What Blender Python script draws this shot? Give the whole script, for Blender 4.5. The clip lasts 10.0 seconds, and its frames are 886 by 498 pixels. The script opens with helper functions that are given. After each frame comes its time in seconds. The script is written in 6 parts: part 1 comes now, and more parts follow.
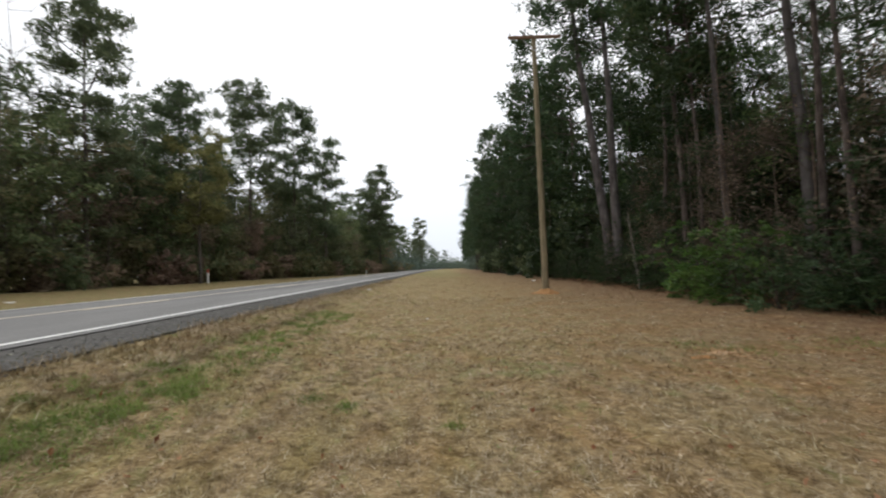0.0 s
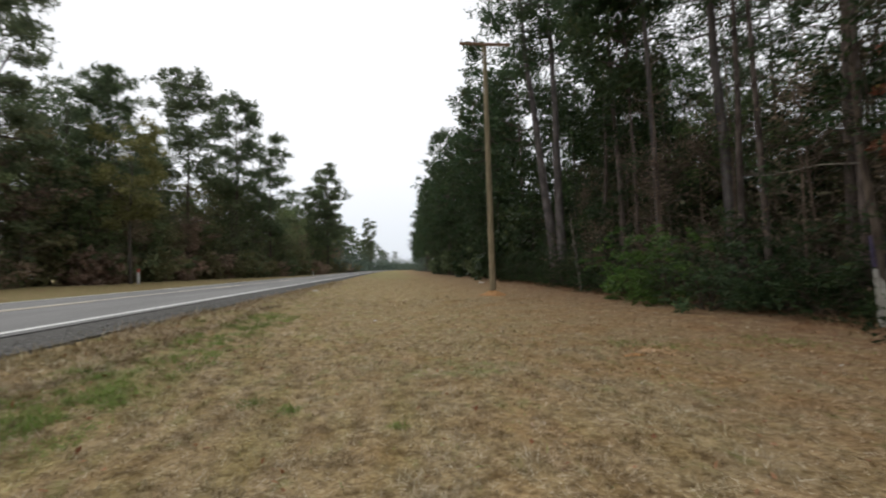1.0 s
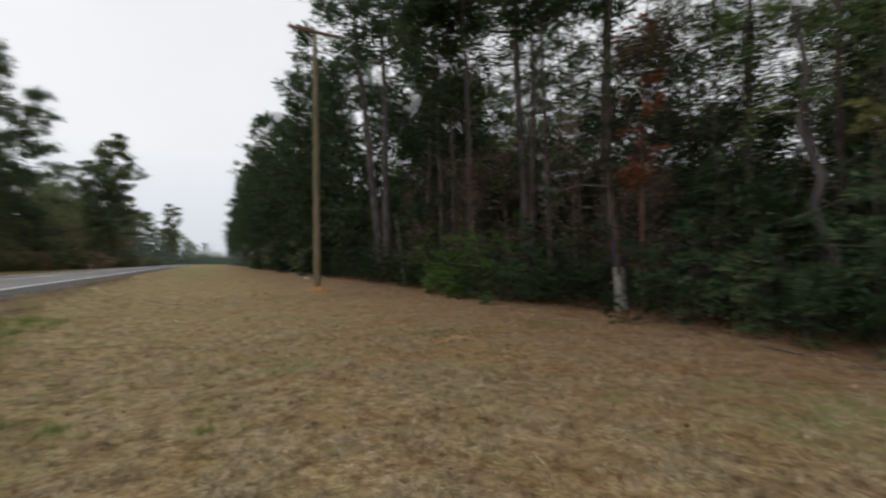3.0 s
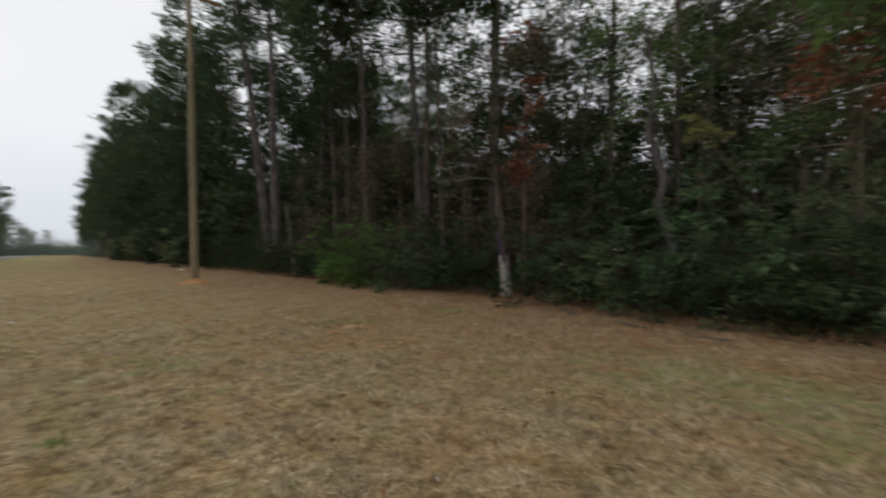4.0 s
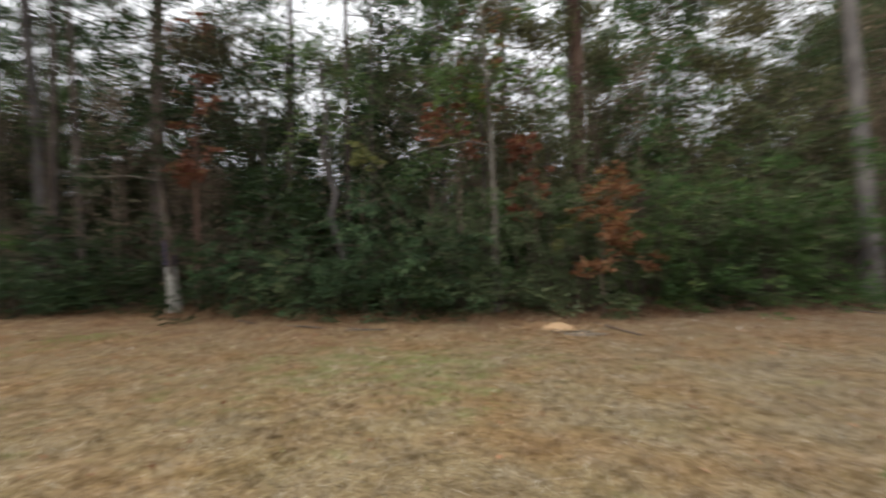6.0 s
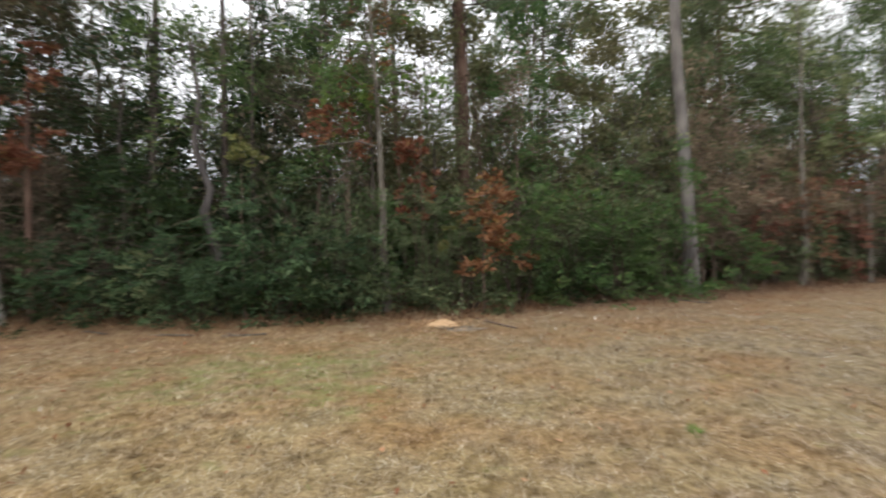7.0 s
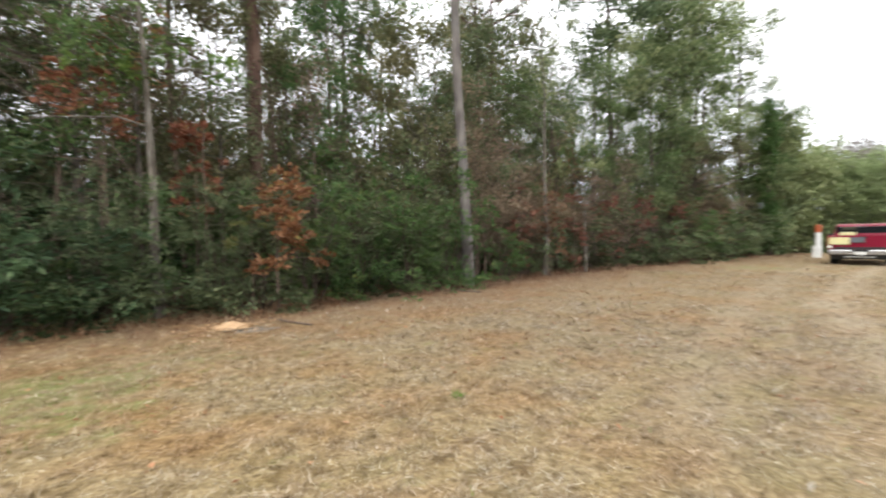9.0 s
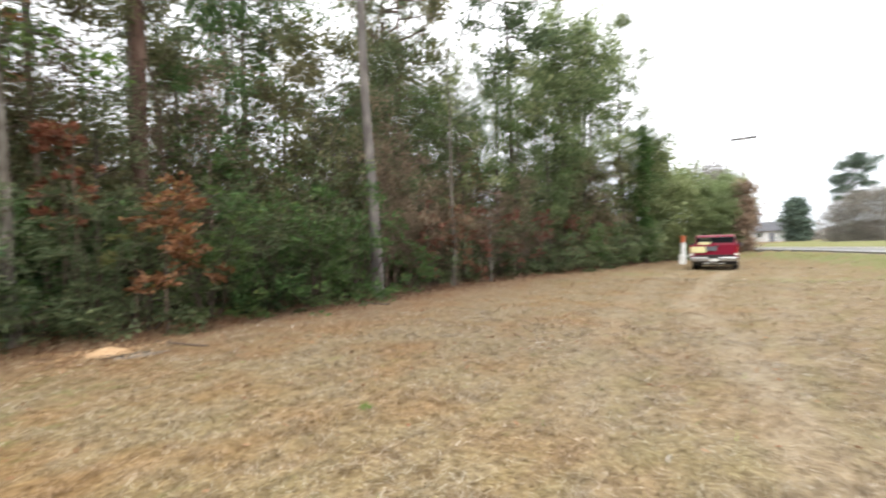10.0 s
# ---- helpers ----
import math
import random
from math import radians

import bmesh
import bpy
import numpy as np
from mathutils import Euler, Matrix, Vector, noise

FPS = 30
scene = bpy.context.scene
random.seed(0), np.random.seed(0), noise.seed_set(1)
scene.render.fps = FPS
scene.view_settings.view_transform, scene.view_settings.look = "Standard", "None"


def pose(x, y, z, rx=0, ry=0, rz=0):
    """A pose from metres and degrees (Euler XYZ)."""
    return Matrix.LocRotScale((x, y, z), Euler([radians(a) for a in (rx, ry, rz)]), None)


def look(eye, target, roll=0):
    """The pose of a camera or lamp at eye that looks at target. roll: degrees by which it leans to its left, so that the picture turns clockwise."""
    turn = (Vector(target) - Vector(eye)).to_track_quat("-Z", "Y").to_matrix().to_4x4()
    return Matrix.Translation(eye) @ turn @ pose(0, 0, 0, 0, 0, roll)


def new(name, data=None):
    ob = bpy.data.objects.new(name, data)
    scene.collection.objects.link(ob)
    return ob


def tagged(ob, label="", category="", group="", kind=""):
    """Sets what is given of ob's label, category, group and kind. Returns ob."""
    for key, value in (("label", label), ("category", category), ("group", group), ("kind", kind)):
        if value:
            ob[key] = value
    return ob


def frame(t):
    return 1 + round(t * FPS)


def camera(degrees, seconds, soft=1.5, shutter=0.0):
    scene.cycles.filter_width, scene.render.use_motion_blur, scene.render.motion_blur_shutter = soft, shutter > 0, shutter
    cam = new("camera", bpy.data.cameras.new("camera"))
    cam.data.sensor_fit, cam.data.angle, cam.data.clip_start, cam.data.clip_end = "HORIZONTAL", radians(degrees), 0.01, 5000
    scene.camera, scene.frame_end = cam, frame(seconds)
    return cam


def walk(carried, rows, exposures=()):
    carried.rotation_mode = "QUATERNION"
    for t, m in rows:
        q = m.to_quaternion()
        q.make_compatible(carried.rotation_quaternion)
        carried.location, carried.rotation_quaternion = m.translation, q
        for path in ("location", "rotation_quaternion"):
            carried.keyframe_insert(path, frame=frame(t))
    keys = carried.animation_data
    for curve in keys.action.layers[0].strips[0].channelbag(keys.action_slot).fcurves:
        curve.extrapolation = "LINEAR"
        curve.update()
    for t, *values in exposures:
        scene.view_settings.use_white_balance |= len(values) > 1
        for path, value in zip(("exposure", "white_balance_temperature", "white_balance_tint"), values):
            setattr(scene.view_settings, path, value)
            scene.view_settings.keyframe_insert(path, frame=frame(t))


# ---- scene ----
cam = camera(91.0, 10.0, soft=2.0, shutter=1.0)
# seconds, x, y, z, yaw, pitch, roll: held at chest height and swung round on the spot
PATH = [
    (0.0, 0.537, 0.224, 1.45, -0.26, 2.44, 2.25),
    (0.5, 0.549, 0.194, 1.45, -3.40, 2.17, 2.08),
    (1.0, 0.560, 0.160, 1.45, -6.87, 2.42, 1.76),
    (1.5, 0.569, 0.124, 1.45, -10.57, 2.53, 1.45),
    (2.0, 0.575, 0.088, 1.45, -14.19, 2.56, 1.25),
    (2.5, 0.581, 0.028, 1.45, -20.07, 2.02, 0.87),
    (2.7, 0.582, -0.014, 1.45, -24.05, 1.72, 0.88),
    (3.8, 0.556, -0.174, 1.45, -39.85, 0.05, 1.08),
    (4.0, 0.545, -0.203, 1.45, -42.85, -0.37, 1.06),
    (4.5, 0.507, -0.285, 1.45, -51.75, -0.62, 0.79),
    (5.0, 0.443, -0.377, 1.45, -62.80, 0.16, 0.43),
    (5.5, 0.368, -0.451, 1.45, -73.25, -0.61, 1.62),
    (6.0, 0.290, -0.505, 1.45, -82.50, -0.23, 1.64),
    (6.2, 0.254, -0.524, 1.45, -86.60, -0.30, 1.60),
    (7.3, 0.121, -0.569, 1.45, -100.90, -0.48, 1.41),
    (7.5, 0.085, -0.576, 1.45, -104.44, -0.41, 1.38),
    (8.0, 0.012, -0.582, 1.45, -111.68, -0.77, 1.10),
    (8.5, -0.043, -0.580, 1.45, -117.11, -1.00, 1.03),
    (9.0, -0.097, -0.574, 1.45, -122.50, -1.46, 0.92),
    (9.5, -0.153, -0.562, 1.45, -128.05, -1.02, 0.98),
    (10.0, -0.212, -0.542, 1.45, -134.19, -0.09, 1.50),
]
walk(cam, [(t, pose(x, y, z, 90 + p, r, w)) for t, x, y, z, w, p, r in PATH],
     exposures=[(0.0, -0.03), (1.5, -0.25), (2.5, -0.4), (4.0, -0.38), (4.5, -0.26), (5.5, 0.22), (6.2, 0.45), (7.5, 0.88), (8.5, 1.05), (9.5, 1.13), (10.0, 1.13)])

# ---- light: a bright overcast winter sky ----
SUN_EL, SUN_AZ = radians(46), radians(-22)      # azimuth clockwise from +y
world = bpy.data.worlds.new("overcast")
scene.world = world
world.use_nodes = True
wn, wl = world.node_tree.nodes, world.node_tree.links
wn.clear()
w_out, w_bg = wn.new("ShaderNodeOutputWorld"), wn.new("ShaderNodeBackground")
w_sky = wn.new("ShaderNodeTexSky")
w_sky.sky_type, w_sky.sun_disc = "NISHITA", False
w_sky.sun_elevation, w_sky.sun_rotation = SUN_EL, SUN_AZ
w_geo, w_sep = wn.new("ShaderNodeTexCoord"), wn.new("ShaderNodeSeparateXYZ")
w_ramp = wn.new("ShaderNodeValToRGB")
w_ramp.color_ramp.elements[0].position, w_ramp.color_ramp.elements[0].color = 0.0, (9.0, 9.7, 10.9, 1)
w_ramp.color_ramp.elements[1].position, w_ramp.color_ramp.elements[1].color = 1.0, (12.0, 12.0, 12.0, 1)
w_mid = w_ramp.color_ramp.elements.new(0.22)
w_mid.color = (12.8, 12.9, 13.2, 1)
w_cloud, w_map = wn.new("ShaderNodeTexNoise"), wn.new("ShaderNodeMapRange")
w_cloud.inputs["Scale"].default_value, w_cloud.inputs["Detail"].default_value = 2.2, 4
w_map.inputs["To Min"].default_value, w_map.inputs["To Max"].default_value = 0.9, 1.1
w_mul, w_mix = wn.new("ShaderNodeVectorMath"), wn.new("ShaderNodeMixRGB")
w_mul.operation = "SCALE"
w_mix.inputs[0].default_value = 0.9
wl.new(w_geo.outputs["Generated"], w_sep.inputs[0])
wl.new(w_geo.outputs["Generated"], w_cloud.inputs["Vector"])
wl.new(w_sep.outputs["Z"], w_ramp.inputs[0])
wl.new(w_cloud.outputs["Fac"], w_map.inputs["Value"])
wl.new(w_ramp.outputs[0], w_mul.inputs[0])
wl.new(w_map.outputs[0], w_mul.inputs["Scale"])
wl.new(w_sky.outputs[0], w_mix.inputs[1])
wl.new(w_mul.outputs[0], w_mix.inputs[2])
wl.new(w_mix.outputs[0], w_bg.inputs["Color"])
wl.new(w_bg.outputs[0], w_out.inputs["Surface"])
w_bg.inputs["Strength"].default_value = 0.097

sun_data = bpy.data.lights.new("sun", "SUN")
sun_data.energy, sun_data.angle, sun_data.color = 1.2, radians(25), (1.0, 0.98, 0.94)
sun = new("sun", sun_data)
sun.matrix_world = look((math.sin(SUN_AZ) * 60 * math.cos(SUN_EL), math.cos(SUN_AZ) * 60 * math.cos(SUN_EL), 60 * math.sin(SUN_EL)), (0, 0, 0))


# ---- materials ----
def material(name, rough=0.8, metal=0.0, spec=0.3):
    m = bpy.data.materials.new(name)
    m.use_nodes = True
    bsdf = m.node_tree.nodes["Principled BSDF"]
    bsdf.inputs["Roughness"].default_value = rough
    bsdf.inputs["Metallic"].default_value = metal
    bsdf.inputs["Specular IOR Level"].default_value = spec
    return m, m.node_tree.nodes, m.node_tree.links, bsdf


def ramp(nodes, stops):
    r = nodes.new("ShaderNodeValToRGB")
    els = r.color_ramp.elements
    els[0].position, els[0].color = stops[0][0], (*stops[0][1], 1)
    els[1].position, els[1].color = stops[-1][0], (*stops[-1][1], 1)
    for p, c in stops[1:-1]:
        els.new(p).color = (*c, 1)
    return r


def noise_tex(nodes, links, scale, detail=4, stretch=(1, 1, 1), space="Object"):
    co, mp, n = nodes.new("ShaderNodeTexCoord"), nodes.new("ShaderNodeMapping"), nodes.new("ShaderNodeTexNoise")
    mp.inputs["Scale"].default_value = stretch
    n.inputs["Scale"].default_value, n.inputs["Detail"].default_value = scale, detail
    links.new(co.outputs[space], mp.inputs[0])
    links.new(mp.outputs[0], n.inputs["Vector"])
    return n


def mix(nodes, links, fac, a, b, mode="MIX"):
    x = nodes.new("ShaderNodeMixRGB")
    x.blend_type = mode
    for i, v in enumerate((fac, a, b)):
        if hasattr(v, "is_linked"):
            links.new(v, x.inputs[i])
        elif i == 0:
            x.inputs[0].default_value = v
        else:
            x.inputs[i].default_value = (*v, 1)
    return x.outputs[0]


def bump(nodes, links, bsdf, height, strength, dist):
    b = nodes.new("ShaderNodeBump")
    b.inputs["Strength"].default_value, b.inputs["Distance"].default_value = strength, dist
    links.new(height, b.inputs["Height"])
    links.new(b.outputs[0], bsdf.inputs["Normal"])


def leaf_material(name, stops, through_light=0.3, rough=0.6, clump=0.9, swing=0.4):
    """Leaves that differ one from the next and from plant to plant, and let some light through."""
    m, n, l, bsdf = material(name, rough, spec=0.18)
    geo, info = n.new("ShaderNodeNewGeometry"), n.new("ShaderNodeObjectInfo")
    r = ramp(n, stops)
    l.new(geo.outputs["Random Per Island"], r.inputs[0])
    big = noise_tex(n, l, clump, 4)
    hsv, ma, mb = n.new("ShaderNodeHueSaturation"), n.new("ShaderNodeMapRange"), n.new("ShaderNodeMapRange")
    ma.inputs["To Min"].default_value, ma.inputs["To Max"].default_value = 0.485, 0.515
    mb.inputs["To Min"].default_value, mb.inputs["To Max"].default_value = 1 - swing, 1 + swing
    l.new(info.outputs["Random"], ma.inputs["Value"])
    mb.inputs["From Min"].default_value, mb.inputs["From Max"].default_value = 0.25, 0.75
    l.new(big.outputs["Fac"], mb.inputs["Value"])
    l.new(ma.outputs[0], hsv.inputs["Hue"])
    l.new(mb.outputs[0], hsv.inputs["Value"])
    l.new(r.outputs[0], hsv.inputs["Color"])
    l.new(hsv.outputs[0], bsdf.inputs["Base Color"])
    tr, mx = n.new("ShaderNodeBsdfTranslucent"), n.new("ShaderNodeMixShader")
    mx.inputs[0].default_value = through_light
    l.new(hsv.outputs[0], tr.inputs["Color"])
    l.new(bsdf.outputs[0], mx.inputs[1])
    l.new(tr.outputs[0], mx.inputs[2])
    l.new(mx.outputs[0], n["Material Output"].inputs["Surface"])
    return m


def bark_material(name, dark, mid, light, plates=9.0):
    m, n, l, bsdf = material(name, 0.95, spec=0.15)
    a = noise_tex(n, l, plates, 6, (1, 1, 0.25))
    b = noise_tex(n, l, 1.3, 3)
    r = ramp(n, [(0.3, dark), (0.5, mid), (0.72, light)])
    l.new(a.outputs["Fac"], r.inputs[0])
    rb = ramp(n, [(0.35, (0.7, 0.7, 0.7)), (0.7, (1.15, 1.12, 1.05))])
    l.new(b.outputs["Fac"], rb.inputs[0])
    l.new(mix(n, l, 1.0, r.outputs[0], rb.outputs[0], "MULTIPLY"), bsdf.inputs["Base Color"])
    bump(n, l, bsdf, a.outputs["Fac"], 0.8, 0.03)
    return m


def plain_material(name, colour, rough=0.6, metal=0.0, spec=0.4, vary=0.2, scale=6.0):
    m, n, l, bsdf = material(name, rough, metal, spec)
    t = noise_tex(n, l, scale, 5)
    lo, hi = [c * (1 - vary) for c in colour], [min(1, c * (1 + vary)) for c in colour]
    r = ramp(n, [(0.3, lo), (0.7, hi)])
    l.new(t.outputs["Fac"], r.inputs[0])
    l.new(r.outputs[0], bsdf.inputs["Base Color"])
    return m


NEEDLE = leaf_material("pine_needles", [(0, (0.034, 0.06, 0.026)), (0.5, (0.048, 0.082, 0.034)), (0.9, (0.066, 0.1, 0.042)), (1, (0.095, 0.095, 0.046))], 0.25)
# Darker than the leaf itself: the wood's shade is put into this colour.
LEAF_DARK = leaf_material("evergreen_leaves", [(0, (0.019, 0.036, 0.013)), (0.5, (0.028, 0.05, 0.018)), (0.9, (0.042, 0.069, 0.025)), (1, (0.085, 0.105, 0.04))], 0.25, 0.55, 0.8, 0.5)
# LEAF_GREEN and LEAF_GREY are lightened in part to imitate camera veil.
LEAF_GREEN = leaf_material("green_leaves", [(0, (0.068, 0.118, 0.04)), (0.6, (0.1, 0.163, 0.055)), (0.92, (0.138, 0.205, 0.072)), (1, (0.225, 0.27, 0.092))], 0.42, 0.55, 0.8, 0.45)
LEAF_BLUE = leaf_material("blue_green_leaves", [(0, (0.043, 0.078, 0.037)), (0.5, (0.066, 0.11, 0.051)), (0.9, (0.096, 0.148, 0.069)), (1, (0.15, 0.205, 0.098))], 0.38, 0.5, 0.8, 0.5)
LEAF_GLOSS = leaf_material("glossy_green_leaves", [(0, (0.04, 0.088, 0.02)), (0.5, (0.066, 0.135, 0.032)), (0.92, (0.1, 0.18, 0.045)), (1, (0.17, 0.23, 0.07))], 0.35, 0.45, 0.9, 0.55)
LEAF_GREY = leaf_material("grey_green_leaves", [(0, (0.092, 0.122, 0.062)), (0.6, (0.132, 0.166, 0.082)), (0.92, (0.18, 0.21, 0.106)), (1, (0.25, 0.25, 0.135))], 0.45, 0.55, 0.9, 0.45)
LEAF_OLIVE = leaf_material("olive_leaves", [(0, (0.115, 0.115, 0.055)), (0.6, (0.17, 0.165, 0.08)), (1, (0.23, 0.205, 0.115))], 0.45)
LEAF_SOFT = leaf_material("soft_green_leaves", [(0, (0.085, 0.12, 0.05)), (0.6, (0.155, 0.2, 0.09)), (1, (0.25, 0.29, 0.14))], 0.45)
# Lightened further to stand in for glare against the bright sky.
LEAF_PALE = leaf_material("pale_green_leaves", [(0, (0.18, 0.22, 0.1)), (0.6, (0.265, 0.315, 0.15)), (1, (0.36, 0.4, 0.22))], 0.5)
LEAF_YELLOW = leaf_material("yellow_green_leaves", [(0, (0.14, 0.15, 0.055)), (0.6, (0.215, 0.22, 0.085)), (1, (0.3, 0.285, 0.12))], 0.45)
LEAF_RUST = leaf_material("rust_brown_leaves", [(0, (0.14, 0.055, 0.03)), (0.5, (0.255, 0.104, 0.06)), (0.9, (0.36, 0.175, 0.11)), (1, (0.38, 0.28, 0.1))], 0.42)
LEAF_DULLRED = leaf_material("dull_red_leaves", [(0, (0.13, 0.062, 0.042)), (0.6, (0.225, 0.108, 0.072)), (1, (0.31, 0.175, 0.115))], 0.45)
NEEDLE_MID = leaf_material("grey_green_pine_needles", [(0, (0.075, 0.105, 0.055)), (0.6, (0.105, 0.14, 0.072)), (1, (0.15, 0.17, 0.092))], 0.4)
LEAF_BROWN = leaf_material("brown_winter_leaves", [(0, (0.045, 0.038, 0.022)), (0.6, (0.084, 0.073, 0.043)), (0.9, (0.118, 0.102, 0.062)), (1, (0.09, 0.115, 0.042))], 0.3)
LEAF_TAN = leaf_material("withered_tan_leaves", [(0, (0.16, 0.115, 0.08)), (0.6, (0.26, 0.19, 0.138)), (1, (0.34, 0.265, 0.19))], 0.45)
LEAF_CEDAR = leaf_material("cedar_sprays", [(0, (0.035, 0.075, 0.02)), (0.6, (0.056, 0.11, 0.03)), (1, (0.088, 0.15, 0.045))], 0.35)
LEAF_FRESH = leaf_material("fresh_green_leaves", [(0, (0.085, 0.15, 0.038)), (0.6, (0.13, 0.215, 0.054)), (1, (0.21, 0.29, 0.08))], 0.45)
LEAF_FADED = leaf_material("faded_brown_leaves", [(0, (0.24, 0.165, 0.12)), (0.6, (0.34, 0.25, 0.185)), (1, (0.44, 0.34, 0.26))], 0.45)
# These two distant colours are paled and greyed in place of haze.
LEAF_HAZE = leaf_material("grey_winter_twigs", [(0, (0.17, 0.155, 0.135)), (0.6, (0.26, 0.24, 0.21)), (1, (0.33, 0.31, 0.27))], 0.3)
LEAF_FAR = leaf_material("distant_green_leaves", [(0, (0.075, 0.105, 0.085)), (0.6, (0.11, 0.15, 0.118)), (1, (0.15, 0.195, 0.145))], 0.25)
BARK_PINE = bark_material("pine_bark", (0.05, 0.038, 0.034), (0.1, 0.08, 0.072), (0.16, 0.135, 0.125))
BARK_SHAFT = bark_material("grey_pine_shaft", (0.07, 0.06, 0.06), (0.115, 0.102, 0.102), (0.17, 0.155, 0.152), 5)
BARK_EDGE = bark_material("pale_grey_pine_bark", (0.1, 0.088, 0.085), (0.17, 0.155, 0.15), (0.24, 0.222, 0.215), 5)
BARK_RED = bark_material("red_brown_pine_bark", (0.07, 0.042, 0.034), (0.125, 0.078, 0.062), (0.18, 0.125, 0.1), 7)
BARK_GREY = bark_material("grey_bark", (0.05, 0.042, 0.036), (0.1, 0.087, 0.075), (0.19, 0.172, 0.15), 14)
BARK_PALE = bark_material("pale_bark", (0.075, 0.063, 0.052), (0.155, 0.138, 0.118), (0.28, 0.262, 0.232), 12)
BARK_DARK = bark_material("dark_bark", (0.04, 0.03, 0.025), (0.09, 0.07, 0.055), (0.15, 0.12, 0.1), 12)
BARK_WHITE = bark_material("whitewashed_bark", (0.2, 0.19, 0.17), (0.4, 0.39, 0.36), (0.58, 0.57, 0.54), 7)
TWIG = bark_material("brown_twigs", (0.1, 0.07, 0.055), (0.16, 0.12, 0.095), (0.24, 0.19, 0.155), 20)


def grass_tone(n, l, colour, dull=1.0):
    """Dead mown grass: tan that turns russet, olive and grey by patches, dark tuft gaps coloured in by noise."""
    russet, olive, gap, grey = noise_tex(n, l, 0.8, 4), noise_tex(n, l, 1.7, 6, (1.3, 0.4, 1)), noise_tex(n, l, 8.5, 9), noise_tex(n, l, 1.7, 5, (1.3, 0.8, 1))

    def share(tex, lo, hi, top):
        r = ramp(n, [(lo, (0, 0, 0)), (hi, (top, top, top))])
        l.new(tex.outputs["Fac"], r.inputs[0])
        return r.outputs[0]
    co, axes, side, k = n.new("ShaderNodeTexCoord"), n.new("ShaderNodeSeparateXYZ"), n.new("ShaderNodeMapRange"), n.new("ShaderNodeMath")
    l.new(co.outputs["Object"], axes.inputs[0])
    l.new(axes.outputs["X"], side.inputs["Value"])
    side.inputs["From Min"].default_value, side.inputs["From Max"].default_value = -1.5, 4.5
    side.inputs["To Min"].default_value = 0.2
    k.operation = "MULTIPLY"
    l.new(share(russet, 0.44, 0.66, 0.8), k.inputs[0])
    l.new(side.outputs[0], k.inputs[1])
    c = mix(n, l, k.outputs[0], colour, mix(n, l, 1.0, colour, (1.0, 0.8, 0.64), "MULTIPLY"))
    k2, k3 = n.new("ShaderNodeMath"), n.new("ShaderNodeMath")
    k2.operation, k3.operation = "SUBTRACT", "MULTIPLY"
    k2.inputs[0].default_value = 1.25
    l.new(side.outputs[0], k2.inputs[1])
    l.new(k2.outputs[0], k3.inputs[0])
    l.new(share(olive, 0.48, 0.66, 0.7), k3.inputs[1])
    c = mix(n, l, k3.outputs[0], c, mix(n, l, 1.0, colour, (0.86, 0.92, 0.68), "MULTIPLY"))
    c = mix(n, l, share(grey, 0.53, 0.68, 0.65), c, mix(n, l, 1.0, colour, (1.06, 1.09, 1.14), "MULTIPLY"))
    c = mix(n, l, side.outputs[0], mix(n, l, 1.0, c, (1.12, 1.13, 1.16), "MULTIPLY"), c)
    # towards the bend: bluer, and darkened in colour to offset the raised exposure
    bendward = n.new("ShaderNodeMapRange")
    l.new(axes.outputs["Y"], bendward.inputs["Value"])
    bendward.inputs["From Min"].default_value, bendward.inputs["From Max"].default_value = 1.0, -6.0
    c = mix(n, l, bendward.outputs[0], mix(n, l, 1.0, c, (1.0, 1.0, 0.97), "MULTIPLY"), mix(n, l, 1.0, c, (0.825, 0.84, 0.925), "MULTIPLY"))
    patch = noise_tex(n, l, 2.6, 7, (1.25, 0.8, 1))
    pr = ramp(n, [(0.34, (0.8, 0.75, 0.68)), (0.46, (0.97, 0.96, 0.94)), (0.55, (1.0, 1.0, 1.0)), (0.68, (1.13, 1.13, 1.18))])
    l.new(patch.outputs["Fac"], pr.inputs[0])
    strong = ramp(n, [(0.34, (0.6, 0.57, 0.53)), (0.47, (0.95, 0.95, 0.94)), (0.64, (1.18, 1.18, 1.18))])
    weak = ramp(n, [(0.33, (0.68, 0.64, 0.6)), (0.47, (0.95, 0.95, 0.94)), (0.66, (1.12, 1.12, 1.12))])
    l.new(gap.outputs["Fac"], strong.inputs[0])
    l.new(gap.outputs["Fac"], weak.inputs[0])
    tuft = mix(n, l, bendward.outputs[0], mix(n, l, 1.0, strong.outputs[0], pr.outputs[0], "MULTIPLY"), weak.outputs[0])
    return mix(n, l, 1.0, c, tuft, "MULTIPLY")


def blade_material(name, stops):
    m, n, l, bsdf = material(name, 0.85, spec=0.12)
    geo, r = n.new("ShaderNodeNewGeometry"), ramp(n, stops)
    l.new(geo.outputs["Random Per Island"], r.inputs[0])
    l.new(grass_tone(n, l, r.outputs[0]), bsdf.inputs["Base Color"])
    return m


